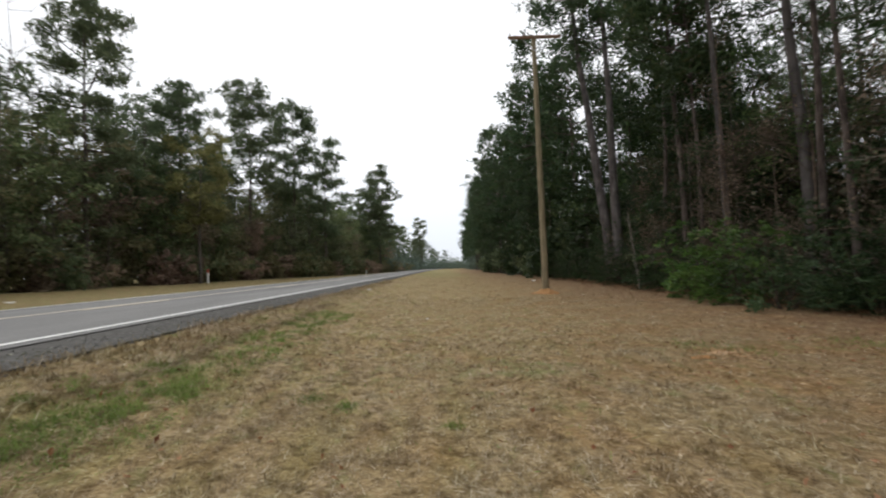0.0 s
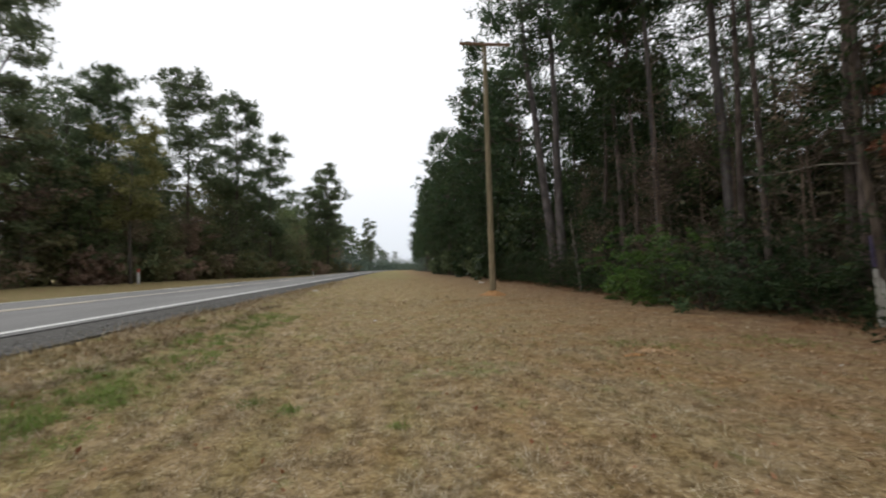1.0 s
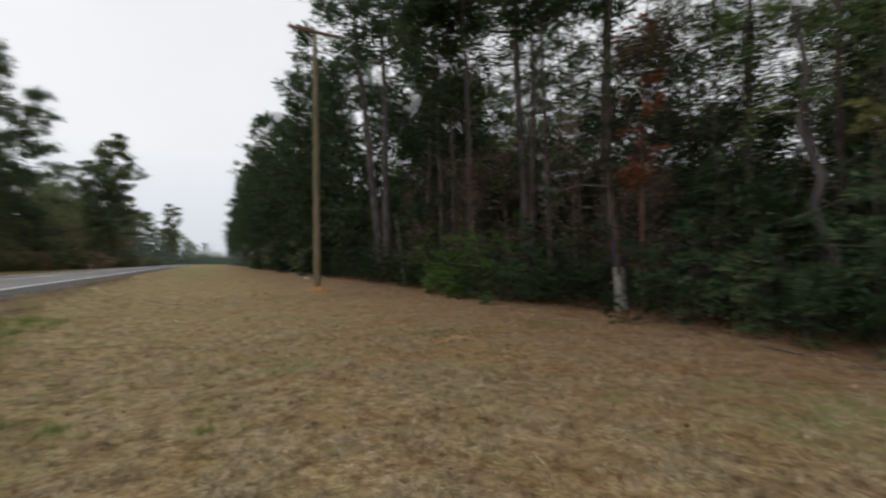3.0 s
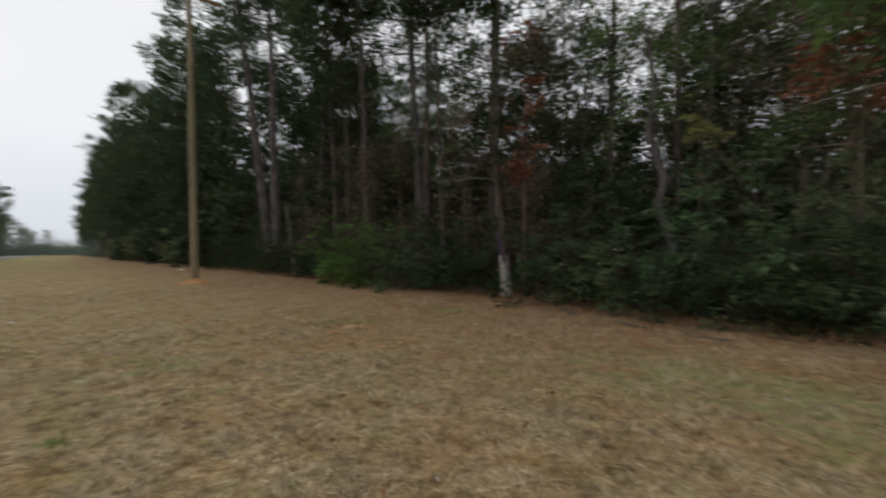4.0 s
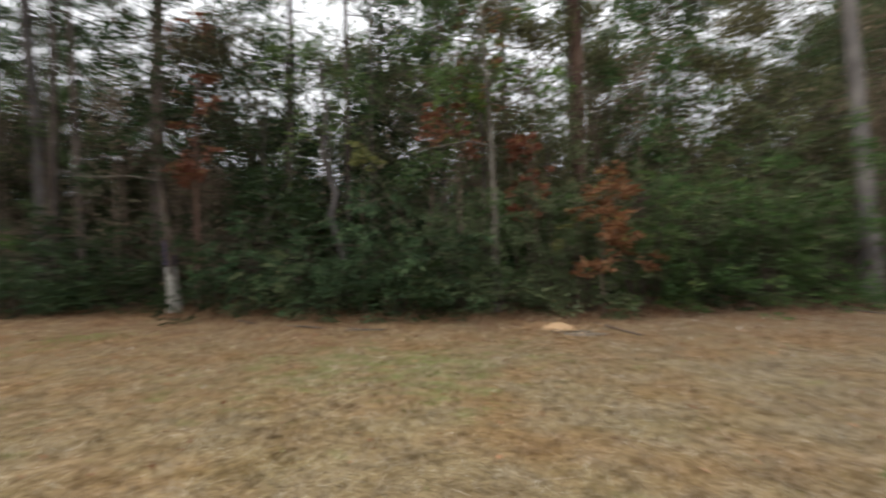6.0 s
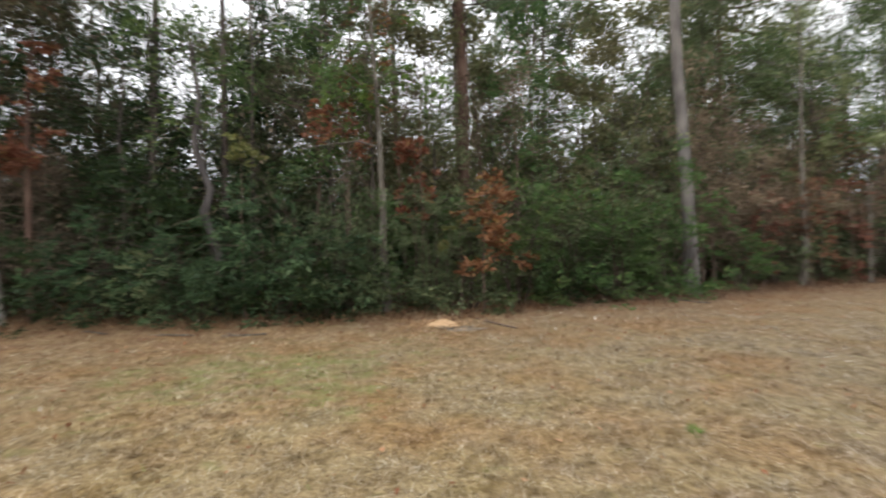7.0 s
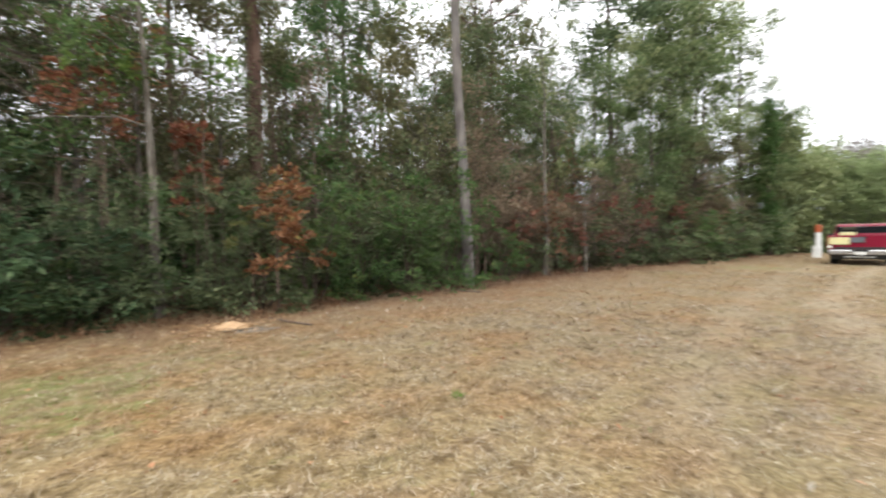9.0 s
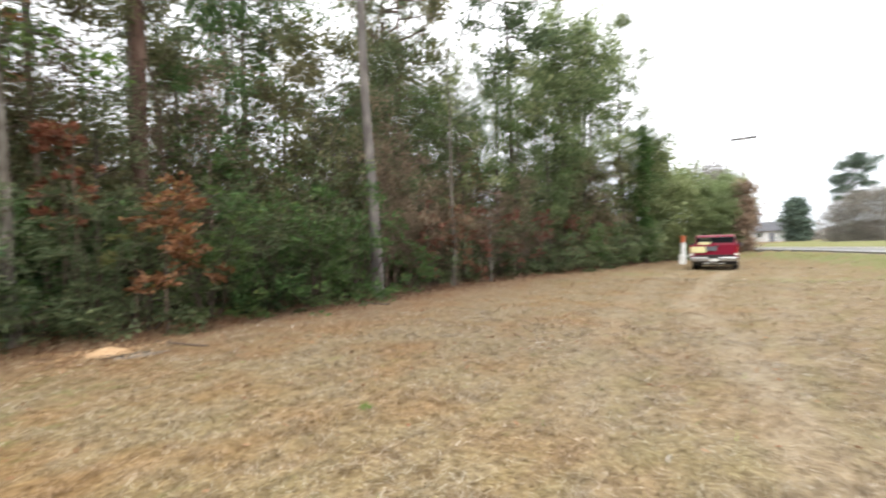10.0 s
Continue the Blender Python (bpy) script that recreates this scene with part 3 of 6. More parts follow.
# ---- the road ----
def asphalt_material():
    m, n, l, bsdf = material("worn_asphalt", 0.9, spec=0.25)
    fine, big = noise_tex(n, l, 60, 6), noise_tex(n, l, 0.7, 5, (1, 0.15, 1))
    r = ramp(n, [(0.3, (0.15, 0.148, 0.145)), (0.7, (0.25, 0.245, 0.24))])
    l.new(fine.outputs["Fac"], r.inputs[0])
    rb = ramp(n, [(0.35, (0.8, 0.8, 0.8)), (0.65, (1.08, 1.08, 1.08))])
    l.new(big.outputs["Fac"], rb.inputs[0])
    l.new(mix(n, l, 1.0, r.outputs[0], rb.outputs[0], "MULTIPLY"), bsdf.inputs["Base Color"])
    bump(n, l, bsdf, fine.outputs["Fac"], 0.5, 0.01)
    return m


def road_line():
    pts = [(y, 0) for y in (900, 700, 600, 500, 420, 350, 300, 260, 220, 190, 160, 140, 120, 100, 85, 70, 58, 48, 40, 33, 27, 22, 18, 14, 11, 8, 5, 2, -2, -5)]
    return pts, np.radians(np.arange(0, 96, 2.0))


def ribbon(off_a, off_b, za, zb, thick, bend_to=96):
    """A strip of the road between two distances from its near edge (negative: towards the far side)."""
    pts, bend = road_line()
    rows = []
    for y, _ in pts:
        rows.append([(EDGE_X + float(drift(np.array(y))) + o, y) for o in (off_a, off_b)])
    for a in bend[bend < radians(bend_to)]:
        rows.append([(BEND_C[0] - (BEND_C[0] - EDGE_X - o) * math.cos(a), BEND_C[1] - (BEND_C[0] - EDGE_X - o) * math.sin(a)) for o in (off_a, off_b)])
    v = []
    for (xa, ya), (xb, yb) in rows:
        v += [(xa, ya, za), (xb, yb, zb), (xa, ya, za - thick), (xb, yb, zb - thick)]
    t = []
    for i in range(len(rows) - 1):
        a, b = i * 4, i * 4 + 4
        for p, q, r, s in ((0, 1, 1, 0), (2, 0, 0, 2), (1, 3, 3, 1)):
            t += [(a + p, a + q, b + r), (a + p, b + r, b + s)]
    return np.array(v), np.array(t)


ASPHALT = asphalt_material()
GRAVEL = plain_material("dark_gravel_shoulder", (0.098, 0.094, 0.088), 0.95, spec=0.15, vary=0.3, scale=9)
PAINT_W = plain_material("worn_white_road_paint", (0.72, 0.72, 0.7), 0.7, vary=0.12, scale=9)
PAINT_Y = plain_material("worn_yellow_road_paint", (0.56, 0.5, 0.41), 0.7, vary=0.2, scale=9)
lanes = join([ribbon(-0.72, -4.45, 0.73, 0.79, 0.25), ribbon(-4.45, -8.55, 0.79, 0.72, 0.25)])
road = tagged(new("road", mesh_of("road", *lanes, ASPHALT)), "two-lane grey asphalt country road with painted lines", "road", kind="structure")
child("shoulder", mesh_of("shoulder", *ribbon(0.05, -0.74, 0.63, 0.712, 0.2, 14), GRAVEL), road, "dark crumbling gravel shoulder")
child("shoulder", mesh_of("shoulder", *ribbon(-8.53, -9.0, 0.705, 0.64, 0.2), GRAVEL), road)
child("edge_line", mesh_of("edge_line", *ribbon(-0.95, -1.08, 0.74, 0.742, 0.006), PAINT_W), road, "white painted edge line")
child("edge_line", mesh_of("edge_line", *ribbon(-8.0, -8.14, 0.7385, 0.736, 0.006), PAINT_W), road, "white painted edge line")
child("centre_line", mesh_of("centre_line", *ribbon(-4.3, -4.43, 0.7935, 0.7955, 0.01), PAINT_Y), road, "worn yellow centre line")
dash_me = None
for k in range(16):
    y0 = 12 + k * 12.0
    if dash_me is None:
        bm = bmesh.new()
        bmesh.ops.create_cube(bm, size=1.0, matrix=Matrix.Diagonal((0.13, 3.2, 0.014, 1)))
        dash_me = bpy.data.meshes.new("dash")
        bm.to_mesh(dash_me)
        bm.free()
        dash_me.materials.append(PAINT_Y)
    d = child("dash", dash_me, road)
    d.location = (EDGE_X - 4.12 + float(drift(np.array(y0))), y0, 0.789)

# ---- the woods ----
rng = np.random.default_rng(11)


def plant(name, meshes, x, y, label, category, turn=None, size=1.0, group="", sink=0.0):
    root = new(name)
    root.empty_display_size = 0.3
    root.matrix_basis = pose(x, y, lz(x, y) - sink, 0, 0, rng.uniform(0, 360) if turn is None else turn) @ Matrix.Diagonal((size, size, size, 1))
    for me in meshes:
        child(me.name.split(".")[0], me, root)
    return tagged(root, label, category, group)


PINES = [pine(1, 24, 0.18, 0.48, 3.8), pine(2, 26, 0.2, 0.52, 4.2), pine(3, 21, 0.15, 0.4, 3.5), pine(4, 23, 0.17, 0.36, 4.0, (0.8, 0.3)), pine(5, 17, 0.12, 0.22, 3.0)]
PINES_FAR = [pine(6, 24, 0.2, 0.34, 4.4, tufts=6, limbs=26, sub=7, blade=(0.64, 0.21)), pine(7, 22, 0.18, 0.25, 4.2, tufts=6, limbs=26, sub=7, blade=(0.64, 0.21)), pine(8, 25, 0.2, 0.5, 4.2, tufts=7, limbs=22, sub=10, blade=(0.6, 0.17))]
PINES_LIGHT = [pine(1, 24, 0.18, 0.48, 3.8, needle=NEEDLE_MID), pine(2, 26, 0.2, 0.52, 4.2, needle=NEEDLE_MID), pine(3, 21, 0.15, 0.4, 3.5, needle=LEAF_OLIVE, bark=BARK_RED)]
FRONT = dict(leaf=(0.11, 0.06), simple=True)
TREES = [broadleaf(21, 9, 0.11, 0.25, 2.4, 7000, LEAF_DARK, BARK_GREY, **FRONT), broadleaf(22, 7, 0.08, 0.15, 2.1, 6500, LEAF_DARK, BARK_DARK, **FRONT),
         broadleaf(23, 10.5, 0.12, 0.3, 2.6, 7000, LEAF_GREEN, BARK_GREY, **FRONT), broadleaf(24, 8.5, 0.09, 0.2, 2.3, 6800, LEAF_GREY, BARK_GREY, **FRONT)]
BACK = dict(leaf=(0.18, 0.095), simple=True, bushy=0.62, limbs=18)
TREES_BACK = [broadleaf(25, 11, 0.11, 0.15, 2.9, 6000, LEAF_DARK, BARK_GREY, **BACK), broadleaf(26, 9, 0.1, 0.12, 2.7, 5800, LEAF_DARK, BARK_DARK, **BACK),
              broadleaf(27, 13, 0.13, 0.2, 3.1, 6200, LEAF_GREEN, BARK_GREY, **BACK), broadleaf(28, 10, 0.1, 0.15, 2.7, 6000, LEAF_GREY, BARK_GREY, **BACK),
              broadleaf(29, 13, 0.12, 0.25, 2.3, 3300, LEAF_PALE, BARK_GREY, leaf=(0.18, 0.1), simple=True, bushy=0.5), broadleaf(30, 9, 0.1, 0.15, 2.6, 5600, LEAF_OLIVE, BARK_GREY, **BACK),
              broadleaf(131, 12, 0.12, 0.18, 2.6, 5000, LEAF_SOFT, BARK_GREY, leaf=(0.18, 0.09), simple=True, bushy=0.55),
              broadleaf(132, 6.5, 0.06, 0.05, 1.5, 2300, LEAF_TAN, TWIG, leaf=(0.15, 0.06), simple=True, bushy=0.5),
              broadleaf(130, 8.5, 0.08, 0.06, 2.3, 2400, LEAF_BROWN, BARK_DARK, leaf=(0.2, 0.1), simple=True, bushy=0.55)]
BUSHES = [bush(31, 2.6, 2.4, 2500, LEAF_DARK), bush(32, 3.2, 3.2, 3100, LEAF_DARK, cloud=0.3), bush(33, 2.2, 1.6, 2000, LEAF_DARK), bush(34, 2.4, 2.8, 2300, LEAF_GREEN, leaf=(0.12, 0.05)),
          bush(35, 2.0, 1.3, 1500, LEAF_GREY)]
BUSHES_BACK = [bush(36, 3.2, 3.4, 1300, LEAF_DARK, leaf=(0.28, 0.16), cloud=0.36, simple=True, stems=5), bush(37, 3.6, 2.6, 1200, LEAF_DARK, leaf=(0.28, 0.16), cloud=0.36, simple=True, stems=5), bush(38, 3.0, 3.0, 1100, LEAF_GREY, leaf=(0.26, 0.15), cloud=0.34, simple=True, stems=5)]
MID = dict(leaf=(0.17, 0.08), simple=True, stems=7)
BUSHES_MID = [bush(131, 3.0, 3.6, 2300, LEAF_DARK, cloud=0.32, **MID), bush(132, 3.2, 2.8, 2200, LEAF_GREY, cloud=0.32, **MID), bush(133, 2.8, 3.2, 2100, LEAF_GREEN, cloud=0.3, **MID)]
BARE = [bare_wood(41, 5.0, 0.035, 1.3, TWIG), bare_wood(42, 3.2, 0.022, 1.1, TWIG, 6), bare_wood(43, 7.5, 0.05, 1.7, BARK_GREY), bare_wood(44, 4.2, 0.028, 1.2, TWIG, 6, leaf_mat=LEAF_RUST, count=500)]

L_PINE = ["tall pine with a bare grey-brown trunk and dark needle crown", "tall straight pine standing in the roadside wood", "pine with a broad dark-green crown", "slightly leaning pine in the roadside wood", "young pine with branches low on its trunk"]
L_TREE = ["evergreen tree with small glossy dark leaves and grey trunk", "dense dark-green understorey tree", "green-leaved tree with a grey trunk", "dull grey-green tree at the wood's edge",
          "tall thin pale green tree", "olive-brown tree losing its leaves", "tall soft green tree towards the bend", "brown twiggy brush tree with few leaves", "brown winter tree with withered leaves"]
L_BUSH = ["dark evergreen shrub at the edge of the wood", "large dark evergreen shrub with dense leaves", "low dark evergreen shrub beside the mown grass", "bright green shrub with pointed leaves", "low grey-green shrub beside the mown grass"]
L_BARE = ["leafless brown sapling in the wood", "tangle of bare brown brush", "leafless grey tree in the wood", "bare sapling with a few rust-coloured leaves"]


def stand(kind, i, x, y, size=1.0, turn=None, group=""):
    if kind == "pine":
        return plant("pine_tree", PINES[i], x, y, L_PINE[i], "tree", turn, size, group or "pines in the roadside wood")
    if kind == "light_pine":
        return plant("pine_tree", PINES_LIGHT[i], x, y, ("tall pine with a thin grey-green crown", "tall straight pine with a light crown", "pine with a yellowing olive crown")[i], "tree", turn, size, group or "pines in the roadside wood")
    if kind == "far_pine":
        return plant("pine_tree", PINES_FAR[i], x, y, "pine in the wood along the road", "tree", turn, size, "pines along the road")
    if kind == "tree":
        return plant("broadleaf_tree", TREES[i], x, y, L_TREE[i], "tree", turn, size, "understorey trees")
    if kind == "back_tree":
        return plant("broadleaf_tree", TREES_BACK[i], x, y, L_TREE[i], "tree", turn, size, "understorey trees")
    if kind == "bush":
        return plant("shrub", BUSHES[i], x, y, L_BUSH[i], "shrub", turn, size, "shrubs along the wood's edge")
    if kind == "back_bush":
        return plant("shrub", BUSHES_BACK[i], x, y, "dark shrub in the shade of the wood", "shrub", turn, size, "shrubs inside the woods")
    if kind == "mid_bush":
        return plant("shrub", BUSHES_MID[i], x, y, "tall feathery evergreen shrub behind the wood's edge", "shrub", turn, size, "shrubs inside the woods")
    return plant("bare_sapling", BARE[i], x, y, L_BARE[i], "sapling", turn, size, "bare saplings")


def dead_branch(tree, points, r, label):
    """A bare pale bough on a tree, in the tree's own metres."""
    g = np.random.default_rng(len(points) + int(points[0][2] * 10))
    p = np.asarray(points, float)
    pieces = [tube(p, np.linspace(r, r * 0.3, len(p)), 6)]
    for t in (0.45, 0.6, 0.75, 0.88):
        b = on_line(p, np.array([t]))[0]
        e = b + (p[-1] - p[0]) * 0.16 + g.normal(size=3) * 0.14
        pieces.append(tube([b, (b + e) / 2 + [0, 0, 0.03], e], [r * 0.4, r * 0.3, 0.003], 4))
    child("dead_branch", mesh_of("dead_branch", *join(pieces), BARK_PALE, True), tree, label)


# trees that stand out, each in its place
plant("pine_tree", pine(51, 25, 0.36, 0.66, 3.6, (-2.1, 0.6), bark=BARK_SHAFT), 12.25, 29.9, "tall pine with a leaning grey trunk behind the utility pole", "tree", 0)
plant("pine_tree", pine(52, 24, 0.33, 0.64, 3.6, (-0.4, 0.3), bark=BARK_SHAFT), 12.1, 28.2, "tall straight pine with a grey-brown trunk", "tree", 0)
plant("pine_tree", pine(53, 22, 0.15, 0.6, 3.4, (-0.5, 0.2), bark=BARK_SHAFT), 12.3, 17.7, "slender pine behind the bright green shrub", "tree", 0)
plant("pine_tree", pine(54, 25, 0.21, 0.6, 4.0, (-0.5, 0.3), bark=BARK_SHAFT), 13.2, 15.0, "stout pine with plated grey-brown bark", "tree", 0)
plant("pine_tree", pine(55, 24, 0.2, 0.52, 3.4, (0.1, -0.1), needle=NEEDLE_MID, bark=BARK_RED), 13.0, -2.7, "pine with a dark red-brown trunk", "tree", 0, group="pines in the roadside wood")
plant("pine_tree", pine(56, 25, 0.165, 0.6, 3.2, (0.2, 0.4), needle=NEEDLE_MID, bark=BARK_EDGE), 10.6, -8.3, "tall straight pine with a pale grey trunk at the wood's edge", "tree", 0)
plant("pine_tree", pine(57, 22, 0.15, 0.5, 2.6, (-0.3, 0.5), needle=NEEDLE_MID), 15.0, -21.0, "thin dark pine leaning over the wood", "tree", 0)
plant("dead_snag", bare_wood(58, 4.1, 0.1, 0.3, BARK_PALE, 1, (-0.1, 0.9), count=8), 10.5, 22.0, "short leaning dead grey trunk at the wood's edge", "dead tree", 0)
# Dark bark here: shade on the upper trunk is put into its colour.
pale = plant("pale_sapling", broadleaf(59, 7.5, 0.11, 0.5, 1.3, 1500, LEAF_DARK, BARK_DARK, (-0.05, 0.4)), 10.2, 7.6, "grey tree with white lichen on its trunk", "tree", 0)
child("white_band", mesh_of("white_band", *tube([(0, 0.01, 0.02), (-0.004, 0.034, 0.45), (-0.006, 0.052, 0.8), (-0.009, 0.07, 1.16)], [0.162, 0.145, 0.138, 0.134], 12), BARK_WHITE, True), pale, "flaking white band at its foot")
child("dark_mark", mesh_of("dark_mark", *tube([(-0.009, 0.073, 1.2), (-0.011, 0.088, 1.5), (-0.013, 0.105, 1.82)], [0.136, 0.134, 0.13], 12), plain_material("purple_tree_paint", (0.035, 0.024, 0.06), 0.8, vary=0.4), True), pale, "faded dark purple paint mark above the white band")
dead_branch(pale, [(-0.03, 0.18, 3.3), (-0.35, 0.85, 3.42), (-0.65, 1.7, 3.38), (-0.75, 2.4, 3.5)], 0.02, "bare pale bough")
rust = plant("rust_tree", broadleaf(60, 7.2, 0.085, 0.45, 0.36, 1500, LEAF_RUST, BARK_RED, (0, -0.2), bushy=0.2), 10.5, 7.15, "slender tree hung with dead rust-red leaves", "tree", 0)
g = np.random.default_rng(160)
child("dead_crown", mesh_of("dead_crown", *clouds(g, np.array([0, -0.35, 6.6]) + g.normal(size=(60, 3)) * [0.45, 0.62, 0.22], 40, 0.2, 0.1, 0.05), LEAF_BROWN), rust, "withered brown flat top")
child("dead_spray", mesh_of("dead_spray", *clouds(g, np.array([-0.15, 0.15, 3.6]) + g.normal(size=(9, 3)) * [0.06, 0.12, 0.05], 30, 0.1, 0.11, 0.055), LEAF_RUST), rust, "bright rust-red spray low on the trunk")["kind"] = "stuff"
crooked = plant("crooked_tree", broadleaf(61, 7.2, 0.06, 0.55, 1.5, 2000, LEAF_GREEN, BARK_GREY, (-0.1, 0.5), leaf=(0.1, 0.05)), 10.75, 3.5, "crooked grey tree with thin green leaves", "tree", 0)
child("crooked_stem", mesh_of("crooked_stem", *tube([(-0.3, -0.2, -0.2), (-0.32, -0.22, 0.8), (-0.36, -0.24, 1.4), (-0.36, 0.0, 2.1), (-0.38, 0.05, 2.3), (-0.36, -0.12, 2.8), (-0.35, 0.1, 3.4), (-0.33, 0.22, 3.9), (-0.3, 0.1, 4.8), (-0.1, 0.3, 6.2)], [0.11, 0.095, 0.088, 0.084, 0.084, 0.08, 0.075, 0.065, 0.055, 0.03], 8), BARK_SHAFT, True), crooked, "grey kinked second stem")
slender = plant("slender_tree", broadleaf(62, 9.0, 0.095, 0.5, 1.5, 2000, LEAF_GREEN, BARK_PALE, (0.1, 0.4)), 9.85, -0.45, "slender pale-barked tree at the wood's edge", "tree", 0)
dead_branch(slender, [(0, 0, 3.6), (-0.15, 0.55, 3.72), (-0.3, 1.1, 3.62), (-0.4, 1.7, 3.5)], 0.024, "bare pale bough")
plant("yellow_sprig", broadleaf(68, 3.9, 0.02, 0.82, 0.35, 190, LEAF_YELLOW, TWIG, bushy=0.14, per=26, limbs=7), 9.55, 2.45, "thin sapling with a few yellow leaves", "sapling", 0)
plant("yellow_sprig", broadleaf(168, 2.0, 0.014, 0.6, 0.22, 80, LEAF_YELLOW, TWIG, bushy=0.14, per=26, limbs=6), 9.1, -2.0, "thin sprig with a few yellow leaves beside the rust sapling", "sapling", 0)
plant("rust_sapling", broadleaf(63, 2.5, 0.03, 0.34, 0.8, 1150, LEAF_RUST, TWIG, leaf=(0.14, 0.07), bushy=0.17, limbs=16, per=30), 8.95, -2.45, "sapling still covered in rust-brown dead leaves", "sapling", 0)
plant("rust_sapling", broadleaf(64, 3.9, 0.03, 0.52, 0.3, 520, LEAF_RUST, TWIG, leaf=(0.15, 0.08), bushy=0.17, limbs=16, per=30), 10.3, -1.15, "thin sapling with rust-brown leaves", "sapling", 0)
plant("rust_tree", broadleaf(65, 9.2, 0.06, 0.5, 0.8, 1300, LEAF_RUST, BARK_GREY, bushy=0.28), 10.9, -0.1, "tree with scattered rust-red leaves in its crown", "tree", 0)
plant("rust_sapling", broadleaf(164, 4.5, 0.03, 0.78, 0.6, 480, LEAF_RUST, TWIG, leaf=(0.13, 0.07), bushy=0.2, limbs=12, per=28), 10.25, 0.45, "thin sapling with a rust-brown head of leaves", "sapling", 0)
for i, (x, y, h) in enumerate(((10.1, -1.3, 5.4), (9.95, 0.3, 4.7))):
    plant("fresh_sapling", broadleaf(170 + i, h, 0.03, 0.8, 0.6, 300, LEAF_FRESH, TWIG, leaf=(0.12, 0.06), bushy=0.22, limbs=12, per=26), x, y, "slim sapling with a few fresh green leaves at its top", "sapling", 0, group="fresh green saplings")
plant("pale_trunk_tree", broadleaf(66, 9.5, 0.09, 0.55, 1.6, 1500, LEAF_GREY, BARK_PALE), 11.5, -12.4, "pale-trunked tree with a thin grey-green crown", "tree", 0)
plant("dead_snag", bare_wood(67, 3.2, 0.07, 0.4, BARK_PALE, 1, count=6), 11.5, -14.7, "short pale dead trunk at the wood's edge", "dead tree", 0)
for i, (x, y) in enumerate(((11.3, -11.0), (11.4, -12.6), (11.6, -14.2), (11.8, -16.6), (12.1, -19.5), (12.4, -23.0), (12.35, -25.4), (12.5, -27.6))):
    plant("rust_sapling", broadleaf(70 + i, 3.0, 0.03, 0.2, 0.36, 760, LEAF_DULLRED, TWIG, leaf=(0.12, 0.06), bushy=0.2, limbs=14, per=26), x, y, "low sapling with dull red-brown leaves", "sapling", group="red-brown saplings")
plant("cedar", broadleaf(75, 9.7, 0.12, 0.06, 0.55, 10000, LEAF_CEDAR, BARK_DARK, leaf=(0.15, 0.07), bushy=0.34, limbs=80, simple=True), 12.1, -33.0, "dark-green columnar cedar at the wood's edge", "tree")
plant("poplar", broadleaf(76, 18, 0.18, 0.2, 2.3, 12000, LEAF_SOFT, BARK_GREY, bushy=0.6, leaf=(0.15, 0.085), simple=True, limbs=40), 13.7, -33.0, "tall pale green broadleaf tree", "tree")
for i, (x, y) in enumerate(((9.7, 15.6), (9.6, 13.4), (9.5, 11.7))):
    plant("green_shrub", bush(80 + i, 2.7, 2.7 - 0.25 * i, 3300, LEAF_GLOSS if i < 2 else LEAF_BLUE, leaf=(0.14, 0.055)), x, y, "glossy green shrub in front of the wood", "shrub", group="bright green shrubs")

FEATHERY = [bush(141, 3.0, 4.3, 4600, LEAF_GREEN, leaf=(0.13, 0.045), cloud=0.34, stems=11), bush(142, 3.2, 3.1, 4200, LEAF_GREY, leaf=(0.16, 0.03), cloud=0.34, stems=11), bush(143, 2.8, 3.9, 4200, LEAF_GREY, leaf=(0.13, 0.045), cloud=0.34, stems=11), bush(144, 3.2, 3.1, 4200, LEAF_BLUE, leaf=(0.17, 0.042), cloud=0.34, stems=11)]
for i, x, y, s in ((0, 10.5, -4.9, 1.0), (2, 10.3, -5.9, 0.95), (0, 10.7, -7.2, 0.92), (3, 9.6, 1.9, 1.0), (3, 9.75, 3.5, 0.72), (3, 9.55, 0.75, 0.66), (2, 9.9, 0.3, 0.8), (2, 9.7, -1.5, 0.62), (1, 11.2, -3.0, 1.0), (3, 10.6, 5.4, 0.9)):
    plant("large_shrub", FEATHERY[i], x, y, ("tall rounded bright evergreen shrub", "feathery grey-green evergreen shrub", "tall grey-green evergreen shrub", "broad blue-green evergreen shrub with narrow leaves")[i], "shrub", size=s, group="large shrubs at the wood's edge")

def room(x, y):
    """Understorey height factor by bearing from the camera, so its sky gaps and trunks show."""
    a = math.degrees(math.atan2(x - 0.4, y + 0.4))
    if 63.0 < a < 69.5:
        return 0.64
    if 46.0 < a < 58.0:
        return 0.66
    if 59.0 < a <= 63.0 or 37.0 < a <= 47.0 or 86.0 < a < 100.0:
        return 0.8
    if 14.5 < a < 24.5 and y < 37:
        return 0.36
    if 69.0 <= a < 84.0:
        return 0.85
    if 120.0 < a < 138.0 or 100.0 <= a < 101.5:
        return 0.9
    return 1.0


